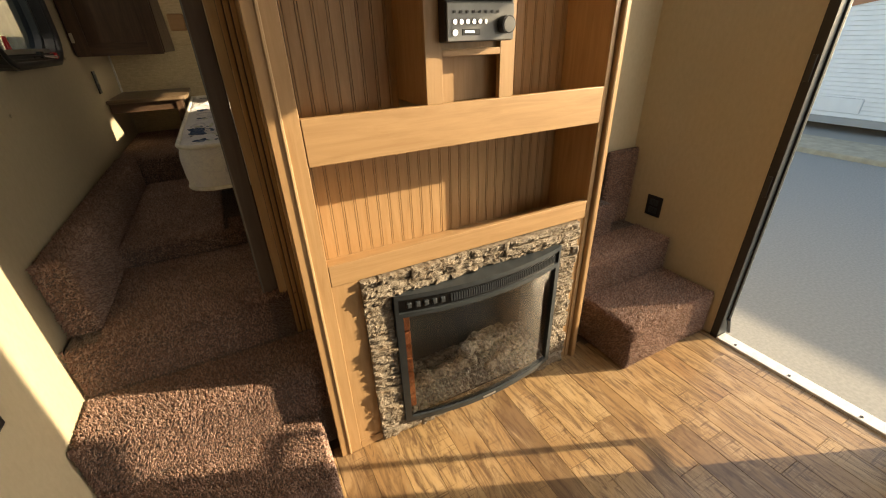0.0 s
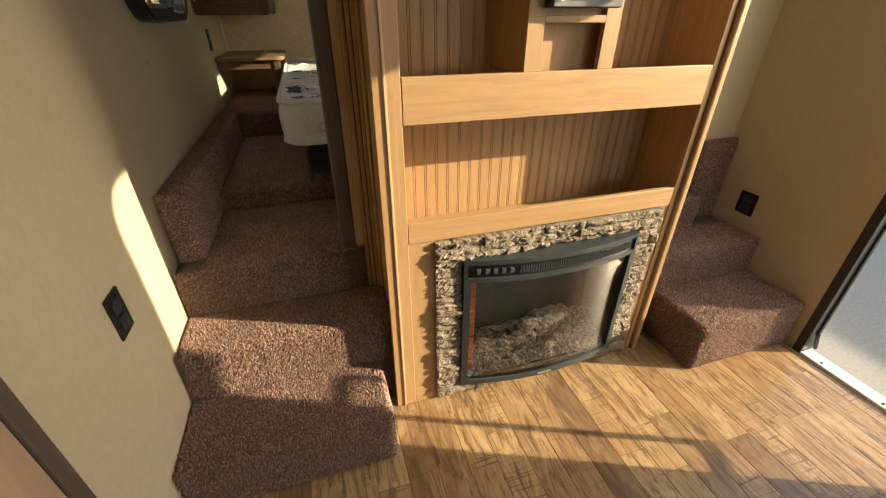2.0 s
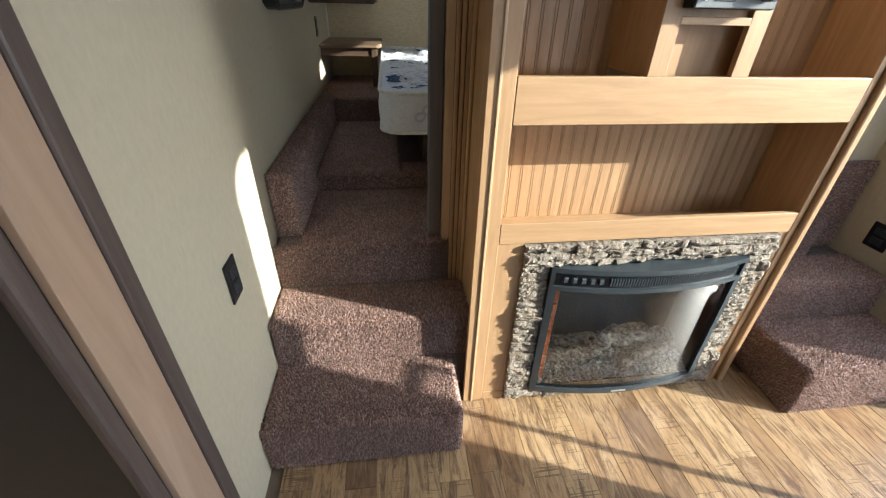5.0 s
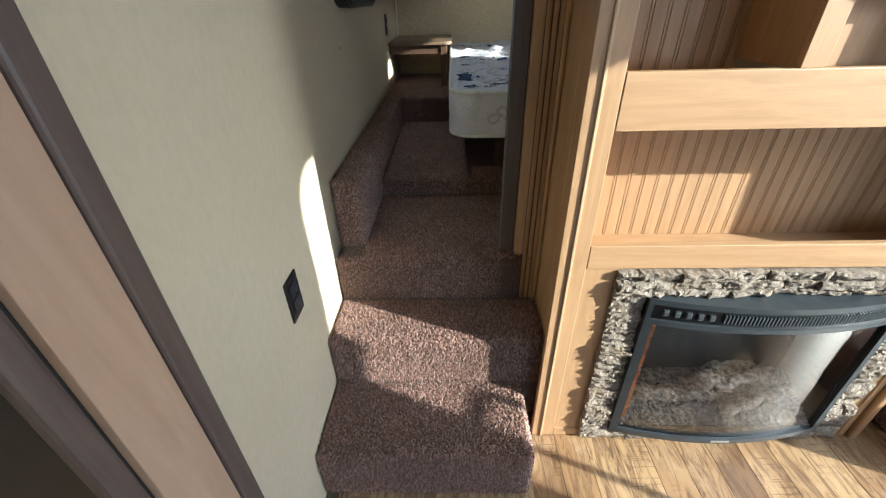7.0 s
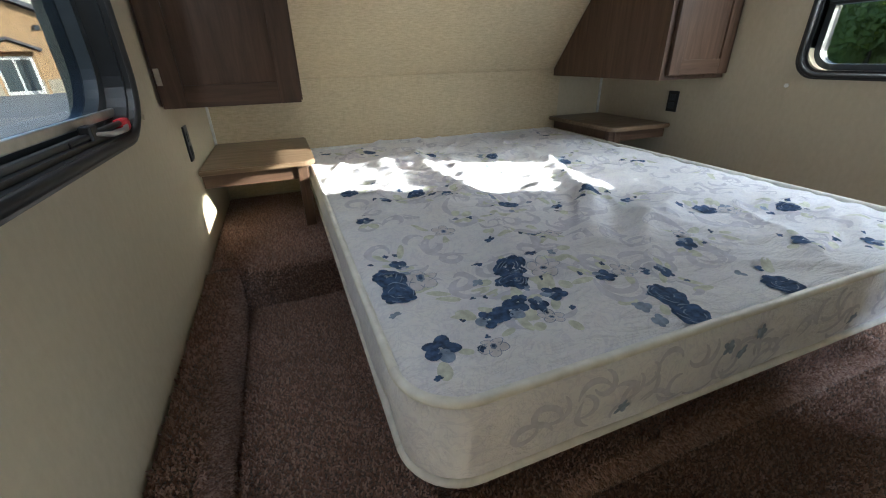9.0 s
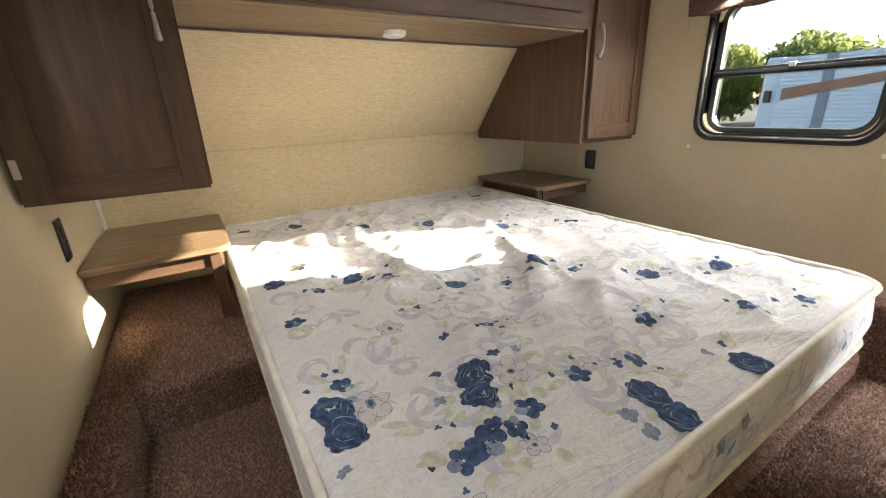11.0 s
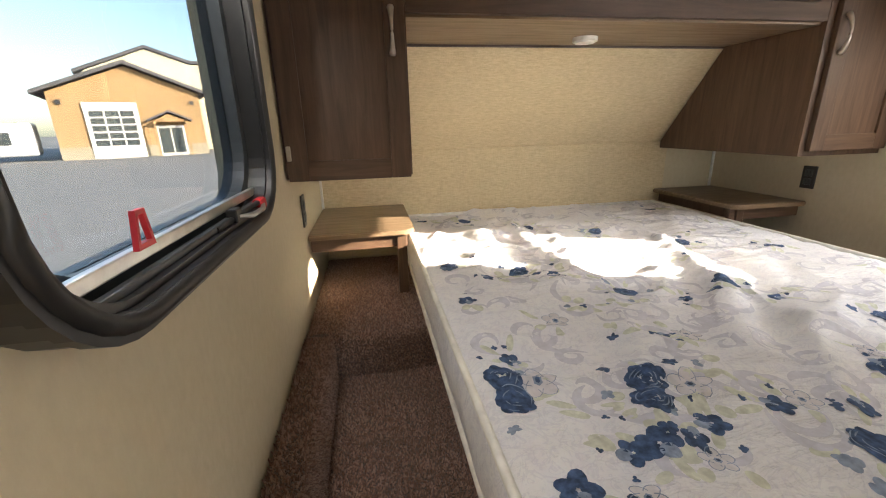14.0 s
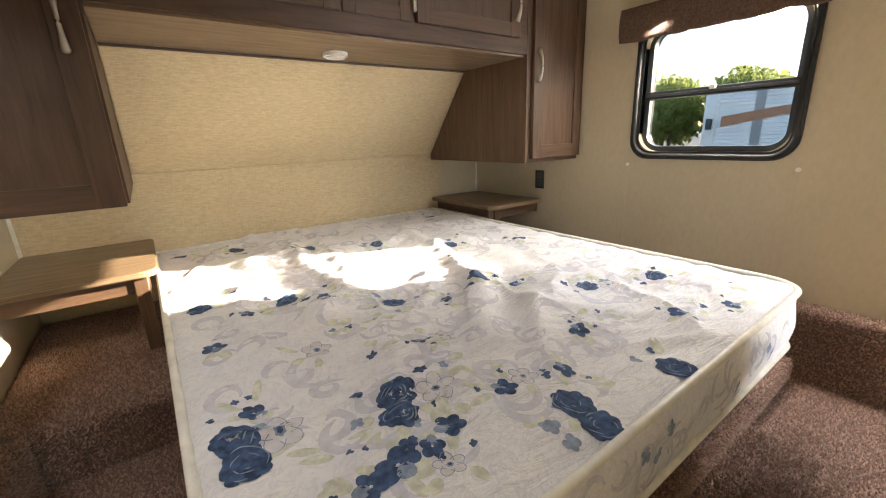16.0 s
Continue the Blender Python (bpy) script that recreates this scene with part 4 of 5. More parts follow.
# ---- bed ----
MX0, MX1, MY0, MY1, MZ0, MZ1 = 0.418, 1.932, 2.745, HEAD - 0.022, 0.862, 1.048
base = thing("bed_base", "dark wooden bed base on the carpeted riser", "bed base")
part("box", box(0.62, 1.74, 2.93, HEAD - 0.03, 0.664, 0.856), WAL_ACROSS, base)
part("deck", box(0.47, 1.88, 2.80, HEAD - 0.025, 0.846, 0.8615), WAL_ACROSS, base)


def puff(x, y):
    """Height of the mattress top: folds, ridges and a soft edge."""
    u, v = (x - MX0) / (MX1 - MX0), (y - MY0) / (MY1 - MY0)
    z = MZ1 - 0.010
    for cx, s, w, h, y0, y1 in ((0.90, -0.10, 0.034, 0.017, 3.3, 4.4), (1.02, -0.12, 0.024, 0.006, 3.5, 4.3), (1.42, -0.30, 0.034, 0.016, 3.1, 4.35), (1.62, -0.30, 0.06, 0.010, 3.0, 4.3), (1.86, -0.78, 0.045, 0.030, 2.78, 3.35), (1.60, -0.62, 0.05, 0.020, 2.80, 3.6), (0.74, 0.10, 0.06, 0.012, 2.8, 4.4)):
        f = max(0.0, min(1.0, (y - y0) / 0.35)) * max(0.0, min(1.0, (y1 - y) / 0.25))
        d = (x - cx - s * (4.0 - y) - 0.025 * math.sin(y * 7 + cx * 9)) / w
        z += h * f * math.exp(-d * d)
    z += 0.006 * noise.noise(Vector((x * 3.2, y * 2.4, 0.3)))
    # long pulled creases running from the head towards the near corner, and short ones across them
    p, q = 0.91 * x - 0.41 * y, 0.41 * x + 0.91 * y
    n1 = 1 - abs(noise.noise(Vector((p * 4.2 + 0.5 * noise.noise(Vector((x * 3, y * 3, 5))), q * 1.1, 6))))
    n2 = 1 - abs(noise.noise(Vector((x * 1.6 + 3, y * 6.5 + 1.2 * x + 0.5 * noise.noise(Vector((x * 4, y * 3, 1))), 9))))
    soft_edge = max(0.0, min(1.0, min(x - MX0, MX1 - x, y - MY0) / 0.12))
    z += soft_edge * (0.014 * n1 ** 7 + 0.010 * n2 ** 7 - 0.007)
    z += 0.0100 * noise.noise(Vector((x * 5 + 2 * noise.noise(Vector((x * 2, y * 2, 7))), y * 17 + 3 * noise.noise(Vector((x * 3, y * 1.5, 2))), 4)))
    z += 0.0036 * noise.noise(Vector((x * 16, y * 36 + 4 * x, 8)))
    return z


def mattress_outline(n=10):
    """Plan of the mattress; the foot corners are rounded."""
    r = 0.10
    p = [(MX0 + r - r * math.cos(radians(a)), MY0 + r - r * math.sin(radians(a))) for a in np.linspace(0, 90, n)]
    p += [(MX1 - r + r * math.sin(radians(a)), MY0 + r - r * math.cos(radians(a))) for a in np.linspace(0, 90, n)]
    return p + [(MX1, MY1), (MX0, MY1)]


def in_plan(x, y, inset):
    r = 0.10
    x = min(max(x, MX0 + inset), MX1 - inset)
    y = min(max(y, MY0 + inset), MY1 - inset)
    for cx, sx in ((MX0 + r, -1), (MX1 - r, 1)):
        if (x - cx) * sx > 0 and y < MY0 + r:
            d = Vector((x - cx, y - (MY0 + r)))
            if d.length > r - inset:
                d *= (r - inset) / d.length
                x, y = cx + d.x, MY0 + r + d.y
    return x, y


mat_ = thing("mattress", "white mattress with blue floral print, bare and wrinkled", "mattress")
bm = bmesh.new()
NX, NY = 190, 250
grid = []
for j in range(NY + 1):
    row = []
    for i in range(NX + 1):
        x, y = in_plan(MX0 + (MX1 - MX0) * i / NX, MY0 + (MY1 - MY0) * j / NY, 0.006)
        e = min(x - MX0, MX1 - x, y - MY0)
        row.append(bm.verts.new((x, y, puff(x, y) - 0.012 * max(0, 1 - e / 0.03) ** 2)))
    grid.append(row)
for j in range(NY):
    for i in range(NX):
        q = [grid[j][i], grid[j][i + 1], grid[j + 1][i + 1], grid[j + 1][i]]
        bm.faces.new(q)
part("top_panel", bm, TICKING, mat_, "wrinkled white printed ticking", smooth=True)


def side_strip(z0, z1, out, bulge, nz, wob):
    out_pts, pts = [], mattress_outline()
    for a, b in zip(pts, pts[1:] + pts[:1]):
        k = max(1, int((Vector(a) - Vector(b)).length / 0.02))
        out_pts += [(a[0] + (b[0] - a[0]) * i / k, a[1] + (b[1] - a[1]) * i / k) for i in range(k)]
    bm, rows, n = bmesh.new(), [], len(out_pts)
    for j in range(nz + 1):
        t = j / nz
        o = out + bulge * math.sin(math.pi * t)
        row = []
        for k, (x, y) in enumerate(out_pts):
            d = Vector((out_pts[(k + 1) % n][0] - out_pts[k - 1][0], out_pts[(k + 1) % n][1] - out_pts[k - 1][1])).normalized()
            nn = Vector((d.y, -d.x))
            w = wob * noise.noise(Vector((x * 9, y * 9, t * 2.5)))
            row.append(bm.verts.new((x + nn.x * (o + w), y + nn.y * (o + w), z0 + (z1 - z0) * t)))
        rows.append(row)
    for a, b in zip(rows, rows[1:]):
        for k in range(n):
            bm.faces.new([a[k], a[(k + 1) % n], b[(k + 1) % n], b[k]])
    return bm


part("side_panel", side_strip(MZ0, MZ1 - 0.012, -0.004, 0.012, 10, 0.006), TICKING, mat_, "printed side border", smooth=True)
part("bottom_panel", prism(mattress_outline(), "z", MZ0 - 0.0, MZ0 + 0.004), TICKING, mat_)
for zz in (MZ1 - 0.012, MZ0 + 0.006):
    pts = mattress_outline()
    loop = [(x, y, zz) for x, y in pts + pts[:1]]
    fine = []
    for a, b in zip(loop, loop[1:]):
        k = max(1, int((Vector(a) - Vector(b)).length / 0.03))
        fine += [tuple(Vector(a).lerp(Vector(b), i / k)) for i in range(k)]
    part("piping", sweep(fine + [loop[-1]], 0.0085, 8), WHITE_TRIM, mat_, "white tape-edge piping", smooth=True)


# ---- printed flowers on the mattress ----
def decal(bm, pts, lift=0.0010):
    """A flat printed patch on the mattress top: a polygon fan that follows the folds."""
    lift *= 0.5
    cx, cy = sum(p[0] for p in pts) / len(pts), sum(p[1] for p in pts) / len(pts)
    mid = bm.verts.new((cx, cy, puff(cx, cy) + lift))
    half = [bm.verts.new(((x + cx) / 2, (y + cy) / 2, puff((x + cx) / 2, (y + cy) / 2) + lift)) for x, y in pts]
    rim = [bm.verts.new((x, y, puff(x, y) + lift)) for x, y in pts]
    n = len(pts)
    for k in range(n):
        j = (k + 1) % n
        bm.faces.new([mid, half[k], half[j]])
        bm.faces.new([half[k], rim[k], rim[j], half[j]])


def blob(x, y, r, lobes, depth, rot, n=None):
    n = n or lobes * 5
    return [(x + r * (1 - depth * 0.5 * (1 + math.cos(lobes * 2 * math.pi * k / n))) * math.cos(2 * math.pi * k / n + rot), y + r * (1 - depth * 0.5 * (1 + math.cos(lobes * 2 * math.pi * k / n))) * math.sin(2 * math.pi * k / n + rot)) for k in range(n)]


def leaf(x, y, length, width, a):
    c, s_ = math.cos(a), math.sin(a)
    pts = []
    for k in range(12):
        t = k / 12 * 2 * math.pi
        u, v = length * 0.5 * (1 + math.cos(t)), width * 0.5 * math.sin(t)
        pts.append((x + u * c - v * s_, y + u * s_ + v * c))
    return pts


def ribbon(bm, pts, widths, lift=0.0014):
    rows = []
    lift *= 0.52
    for k, (x, y) in enumerate(pts):
        a, b = pts[max(0, k - 1)], pts[min(len(pts) - 1, k + 1)]
        d = Vector((b[0] - a[0], b[1] - a[1])).normalized()
        w = widths[k] / 2
        rows.append([bm.verts.new((x + sgn * -d.y * w, y + sgn * d.x * w, puff(x + sgn * -d.y * w, y + sgn * d.x * w) + lift)) for sgn in (-1, 1)])
    for a, b in zip(rows, rows[1:]):
        bm.faces.new([a[0], b[0], b[1], a[1]])


prng = random.Random(11)
bm_blue, bm_mid, bm_pale, bm_leaf, bm_scroll = (bmesh.new() for _ in range(5))


def inside(x, y, m=0.07):
    return MX0 + m < x < MX1 - m and MY0 + m < y < MY1 - m


def rose(x, y, r, rot):
    """A peony: rings of blue petals with paler gaps between them."""
    decal(bm_blue, blob(x, y, r * 0.90, 8, 0.10, rot), 0.0022)
    for ringr, count, wide in ((0.98, 8, 0.62), (0.66, 6, 0.62)):
        for k in range(count):
            a = rot + ringr * 3 + k * 2 * math.pi / count + prng.uniform(-0.12, 0.12)
            q = r * ringr * prng.uniform(0.9, 1.06)
            decal(bm_blue, leaf(x + 0.34 * q * math.cos(a), y + 0.34 * q * math.sin(a), q * 0.68, q * wide, a), 0.0036 if ringr > 0.7 else 0.0046)
    decal(bm_blue, blob(x, y, r * 0.20, 5, 0.2, rot), 0.0056)
    for k in range(9):
        a, q = prng.uniform(0, 6.28), r * prng.choice((0.30, 0.48, 0.66, 0.80))
        ribbon(bm_mid, [(x + q * math.cos(b) * (1 + 0.1 * math.sin(3 * b)), y + q * math.sin(b)) for b in np.linspace(a, a + prng.uniform(0.6, 1.2), 7)], [0.0008, 0.0016, 0.0022, 0.0024, 0.0022, 0.0016, 0.0008], 0.0066)


def daisy(x, y, r, rot):
    """A white flower drawn in thin mid-blue outlines round a blue heart."""
    for k in range(5):
        a = rot + k * 2 * math.pi / 5
        petal = leaf(x, y, r, r * 0.75, a)
        decal(bm_pale, petal, 0.0024)
        ribbon(bm_mid, petal[-4:] + petal[:5], [0.0014] * 9, 0.0034)
    decal(bm_mid, blob(x, y, r * 0.24, 6, 0.2, 0), 0.0040)
    decal(bm_blue, blob(x, y, r * 0.13, 6, 0.2, 0), 0.0052)


def small(x, y, r, rot, target):
    for k in range(prng.choice((3, 4, 5))):
        a = rot + k * 1.35 + prng.uniform(-0.3, 0.3)
        decal(target, leaf(x, y, r * prng.uniform(0.7, 1.15), r * prng.uniform(0.6, 1.0), a), 0.0026)


def sprig(x, y, n, spread):
    for _ in range(n):
        a = prng.uniform(0, 6.28)
        px, py = x + spread * prng.uniform(0.4, 1) * math.cos(a), y + spread * prng.uniform(0.4, 1) * math.sin(a)
        if inside(px, py):
            decal(bm_leaf, leaf(px, py, prng.uniform(0.025, 0.055), prng.uniform(0.014, 0.026), a), 0.0018)


ROSES = ((0.480, 3.119, 0.040), (0.485, 3.059, 0.040), (0.736, 3.050, 0.040), (0.714, 3.002, 0.038), (0.968, 2.843, 0.042), (0.963, 2.785, 0.038), (1.216, 2.785, 0.038), (1.228, 3.385, 0.036), (0.954, 3.441, 0.036), (0.713, 3.654, 0.034), (0.714, 4.417, 0.034), (0.964, 4.213, 0.034), (1.466, 3.157, 0.036), (1.686, 3.059, 0.034), (1.741, 3.696, 0.034), (1.218, 4.058, 0.030), (1.759, 4.432, 0.036), (0.500, 4.490, 0.034), (1.445, 3.810, 0.030), (0.500, 3.74, 0.034))
for x, y, r in ROSES:
    rose(x, y, r, prng.uniform(0, 6))
    sprig(x, y, 7, r * 1.7)
    for _ in range(3):
        a = prng.uniform(0, 6.28)
        px, py = x + r * 1.9 * math.cos(a), y + r * 1.9 * math.sin(a)
        if inside(px, py, 0.04):
            small(px, py, prng.uniform(0.010, 0.018), a, prng.choice((bm_blue, bm_mid)))
for x, y, r in ((0.545, 3.100, 0.042), (0.802, 3.020, 0.038), (0.685, 3.320, 0.034), (0.935, 3.185, 0.032), (0.959, 2.950, 0.030), (0.58, 2.83, 0.026), (0.72, 2.87, 0.026), (1.52, 3.12, 0.030), (1.25, 3.05, 0.028)):
    daisy(x, y, r, prng.uniform(0, 6))
    sprig(x, y, 4, r * 1.4)
# five-petalled blooms and buds
for x, y, r in ((0.658, 2.911, 0.034), (0.613, 2.907, 0.026), (0.500, 2.860, 0.034), (0.769, 2.934, 0.028), (0.718, 2.911, 0.022), (0.522, 3.188, 0.024), (1.042, 2.917, 0.024), (0.903, 2.945, 0.026), (0.874, 3.187, 0.020), (1.203, 2.999, 0.024), (1.454, 2.889, 0.024), (1.620, 2.830, 0.024), (0.500, 3.481, 0.026), (1.30, 3.30, 0.020), (0.80, 3.58, 0.020), (1.08, 3.36, 0.018), (0.60, 3.62, 0.020)):
    for k in range(5):
        a = x * 40 + k * 2 * math.pi / 5
        decal(bm_blue if k % 5 != 3 else bm_mid, leaf(x + 0.08 * r * math.cos(a), y + 0.08 * r * math.sin(a), r * prng.uniform(0.85, 1.05), r * 0.82, a), 0.0030)
    sprig(x, y, 3, 0.035)
    for k in range(2):
        a = prng.uniform(0, 6.28)
        small(x + 1.9 * r * math.cos(a), y + 1.9 * r * math.sin(a), 0.008, a, bm_blue)
for _ in range(30):
    x, y = prng.uniform(MX0 + 0.1, MX1 - 0.1), prng.uniform(MY0 + 0.12, MY1 - 0.1)
    sprig(x, y, 3, 0.03)
    small(x, y, prng.uniform(0.007, 0.014), prng.uniform(0, 6), prng.choice((bm_mid, bm_mid, bm_blue)))
for _ in range(300):
    x, y = prng.uniform(MX0 + 0.1, MX1 - 0.1), prng.uniform(MY0 + 0.12, MY1 - 0.1)
    a, turn, length = prng.uniform(0, 6.28), prng.choice((-1, 1)) * prng.uniform(18, 42), prng.uniform(0.09, 0.22)
    pts, n = [], 16
    for k in range(n):
        pts.append((x, y))
        a += turn * length / n * (0.5 + 1.2 * k / n)
        x, y = x + math.cos(a) * length / n, y + math.sin(a) * length / n
    if all(inside(px, py, 0.03) for px, py in pts):
        ribbon(bm_scroll, pts, [0.003 + 0.017 * math.sin(math.pi * k / (n - 1)) for k in range(n)])
for name, b, m in (("rose_print", bm_blue, PRINT_BLUE), ("petal_print", bm_mid, PRINT_MID), ("daisy_print", bm_pale, PRINT_PALE), ("leaf_print", bm_leaf, PRINT_LEAF), ("scroll_print", bm_scroll, PRINT_SCROLL)):
    tagged(part(name, b, m, mat_), kind="stuff")


# the same print on the foot border
bm_side, bm_sblue = bmesh.new(), bmesh.new()


def foot_y(x, z, lift):
    t = (z - MZ0) / (MZ1 - 0.012 - MZ0)
    return MY0 - (-0.004 + 0.012 * math.sin(math.pi * t) + 0.006 * noise.noise(Vector((x * 9, MY0 * 9, t * 2.5)))) - lift


for _ in range(75):
    x, z = prng.uniform(MX0 + 0.14, MX1 - 0.14), prng.uniform(MZ0 + 0.03, MZ1 - 0.04)
    a, turn, pts = prng.uniform(0, 6.28), prng.choice((-1, 1)) * prng.uniform(20, 50), []
    for k in range(12):
        pts.append((x, z))
        a += turn * 0.0075
        x, z = x + math.cos(a) * 0.0075, z + math.sin(a) * 0.0075
    if all(MZ0 + 0.018 < q[1] < MZ1 - 0.026 and MX0 + 0.11 < q[0] < MX1 - 0.11 for q in pts):
        rows = []
        for k, (px, pz) in enumerate(pts):
            w = 0.0015 + 0.0045 * math.sin(math.pi * k / 11)
            p0, p1 = pts[max(0, k - 1)], pts[min(11, k + 1)]
            d = Vector((p1[0] - p0[0], p1[1] - p0[1])).normalized()
            rows.append([bm_side.verts.new((px - sg * d.y * w, foot_y(px - sg * d.y * w, pz + sg * d.x * w, 0.002), pz + sg * d.x * w)) for sg in (-1, 1)])
        for r0, r1 in zip(rows, rows[1:]):
            bm_side.faces.new([r0[0], r1[0], r1[1], r0[1]])
for cx, cz in ((0.78, 0.925), (1.02, 0.975), (1.06, 0.95), (1.10, 0.985), (1.42, 0.93), (1.60, 0.96), (1.64, 0.93)):
    for k in range(5):
        pts = leaf(cx, cz, prng.uniform(0.012, 0.020), 0.012, k * 1.26 + prng.uniform(-0.2, 0.2))
        bm_sblue.faces.new([bm_sblue.verts.new((px, foot_y(px, pz, 0.003), pz)) for px, pz in pts])
tagged(part("border_scroll_print", bm_side, PRINT_SCROLL, mat_), kind="stuff")
tagged(part("border_flower_print", bm_sblue, PRINT_MID, mat_), kind="stuff")


# ---- windows ----
def window(name, label, x, out, w, mid=None, rnd=0.0):
    """A round-cornered window in the wall at x; out is +1 or -1, towards the outside; rnd widens the corners."""
    y0, y1, z0, z1 = w
    t = thing(name, label, "window", kind="structure")
    def span(a, b):
        return (x + out * a, x + out * b) if out > 0 else (x + out * b, x + out * a)
    o1, o2 = round_rect(y0 - 0.012, y1 + 0.012, z0 - 0.012, z1 + 0.012, 0.085 + rnd), round_rect(y0 + 0.012, y1 - 0.012, z0 + 0.012, z1 - 0.012, 0.07 + rnd)
    part("flange", ring(o1, o2, "x", *span(-0.014, -0.001)), BLACK, t, "black inner flange")
    bead = [(x - out * 0.012, a, b) for a, b in round_rect(y0 + 0.002, y1 - 0.002, z0 + 0.002, z1 - 0.002, 0.08 + rnd)]
    part("rubber_bead", sweep(bead + bead[:1], 0.010, 8), RUBBER, t, "rounded rubber bead", smooth=True)
    o3 = round_rect(y0 + 0.020, y1 - 0.020, z0 + 0.020, z1 - 0.020, 0.065 + rnd)
    part("reveal", ring(round_rect(y0 + 0.0125, y1 - 0.0125, z0 + 0.0125, z1 - 0.0125, 0.07 + rnd), o3, "x", *span(-0.004, 0.075)), BLACK, t, "dark reveal frame")
    o4 = round_rect(y0 + 0.042, y1 - 0.042, z0 + 0.042, z1 - 0.042, 0.055 + rnd)
    part("sash", ring(o3, o4, "x", *span(0.030, 0.072)), CHARCOAL, t, "charcoal sash frame")
    g = part("pane", prism(o4, "x", *span(0.052, 0.056)), GLASS, t, "clear glass pane")
    g.visible_shadow = False
    if mid:
        part("mid_rail", box(*span(0.022, 0.070), y0 + 0.02, y1 - 0.02, mid - 0.016, mid + 0.016, 0.003), BLACK, t, "black sliding rail")
        part("rail_lip", box(*span(0.012, 0.022), y0 + 0.03, y1 - 0.03, mid - 0.006, mid + 0.004, 0.001), CHARCOAL, t)
        part("rail_catch", box(*span(0.006, 0.022), (y0 + y1) / 2 - 0.01, (y0 + y1) / 2 + 0.01, mid + 0.004, mid + 0.020, 0.002), ALU, t)
    return t


window("window_1", "black-framed slider window beside the bed", BED_RIGHT, 1, RW, 1.632)
WX = 0.036
w2 = window("window_2", "black-framed emergency exit window with red latches", WX, -1, LW, None, 0.045)
part("frame_body", ring(round_rect(LW[0] - 0.010, LW[1] + 0.010, LW[2] - 0.010, LW[3] + 0.010, 0.13), round_rect(LW[0] + 0.012, LW[1] - 0.012, LW[2] + 0.012, LW[3] - 0.012, 0.115), "x", 0.0005, WX + 0.0005), BLACK, w2, "deep black window surround")
part("sill_rail", box(WX - 0.026, WX - 0.016, LW[0] + 0.06, LW[1] - 0.06, LW[2] + 0.036, LW[2] + 0.052, 0.002), ALU, w2, "shiny aluminium sash rail")
part("lower_channel", box(WX - 0.014, WX - 0.004, LW[0] + 0.07, LW[1] - 0.06, LW[2] + 0.020, LW[2] + 0.030, 0.002), CHARCOAL, w2, "dark lower channel")
part("latch_mount", box(WX - 0.012, WX + 0.006, 3.185, 3.215, LW[2] + 0.018, LW[2] + 0.042, 0.003), BLACK, w2, "black latch bracket")
part("latch_bar", rod((WX - 0.006, 3.12, LW[2] + 0.024), (WX + 0.004, 3.35, LW[2] + 0.030), 0.005), BLACK, w2, "black latch bar")
part("latch_lever", sweep([(WX + 0.004, 3.20, LW[2] + 0.028), (WX + 0.016, 3.24, LW[2] + 0.022), (WX + 0.016, 3.31, LW[2] + 0.020), (WX + 0.008, 3.345, LW[2] + 0.024)], [0.003, 0.005, 0.005, 0.004], 8), ALU, w2, "silver latch lever", smooth=True)
part("red_latch", box(WX - 0.008, WX + 0.012, 3.325, 3.365, LW[2] + 0.010, LW[2] + 0.036, 0.006), RED, w2, "red release latch")
tri_o = [(2.920, 1.390), (2.954, 1.390), (2.946, 1.430), (2.928, 1.430)]
tri_i = [(2.926, 1.396), (2.948, 1.396), (2.942, 1.425), (2.932, 1.425)]
part("red_pull", ring(tri_o, tri_i, "x", WX - 0.012, WX - 0.006), RED, w2, "red triangular release handle")


def valance(name, label, x, side, y0, y1, z0, z1):
    """A padded fabric valance; side is the way it stands off the wall (+1 or -1)."""
    t = thing(name, label, "valance")
    bm, n, m = bmesh.new(), 60, 10
    rows = []
    for i in range(n + 1):
        u = i / n
        y = y0 + (y1 - y0) * u
        pleat = 0.010 * abs(math.sin(u * math.pi * 5)) ** 0.4
        low = z0 - 0.010 * abs(math.sin(u * math.pi * 5)) + 0.006 * noise.noise(Vector((u * 9, 1, 2)))
        row = []
        for j in range(m + 1):
            v = j / m
            d = 0.055 + pleat * (1 - v) + 0.010 * math.sin(v * math.pi) + 0.003 * noise.noise(Vector((u * 20, v * 6, 3)))
            row.append(bm.verts.new((x + side * d, y, low + (z1 - low) * v)))
        row.append(bm.verts.new((x + side * 0.002, y, z1 + 0.004)))
        row.insert(0, bm.verts.new((x + side * 0.040, y, low + 0.004)))
        row.insert(0, bm.verts.new((x + side * 0.038, y, z1 - 0.02)))
        rows.append(row)
    for a, b in zip(rows, rows[1:]):
        for k in range(len(a) - 1):
            bm.faces.new([a[k], a[k + 1], b[k + 1], b[k]])
    bmesh.ops.recalc_face_normals(bm, faces=bm.faces)
    part("fabric", bm, VALANCE, t, "brown pleated fabric", smooth=True)
    xa, xb = sorted((x + side * 0.002, x + side * 0.05))
    part("end_return", box(xa, xb, y0, y0 + 0.008, z0 + 0.01, z1), VALANCE, t)
    part("end_return", box(xa, xb, y1 - 0.008, y1, z0 + 0.01, z1), VALANCE, t)
    part("top_board", box(xa, xb, y0 + 0.008, y1 - 0.008, z1 - 0.012, z1 - 0.001), WAL_ACROSS, t)
    return t


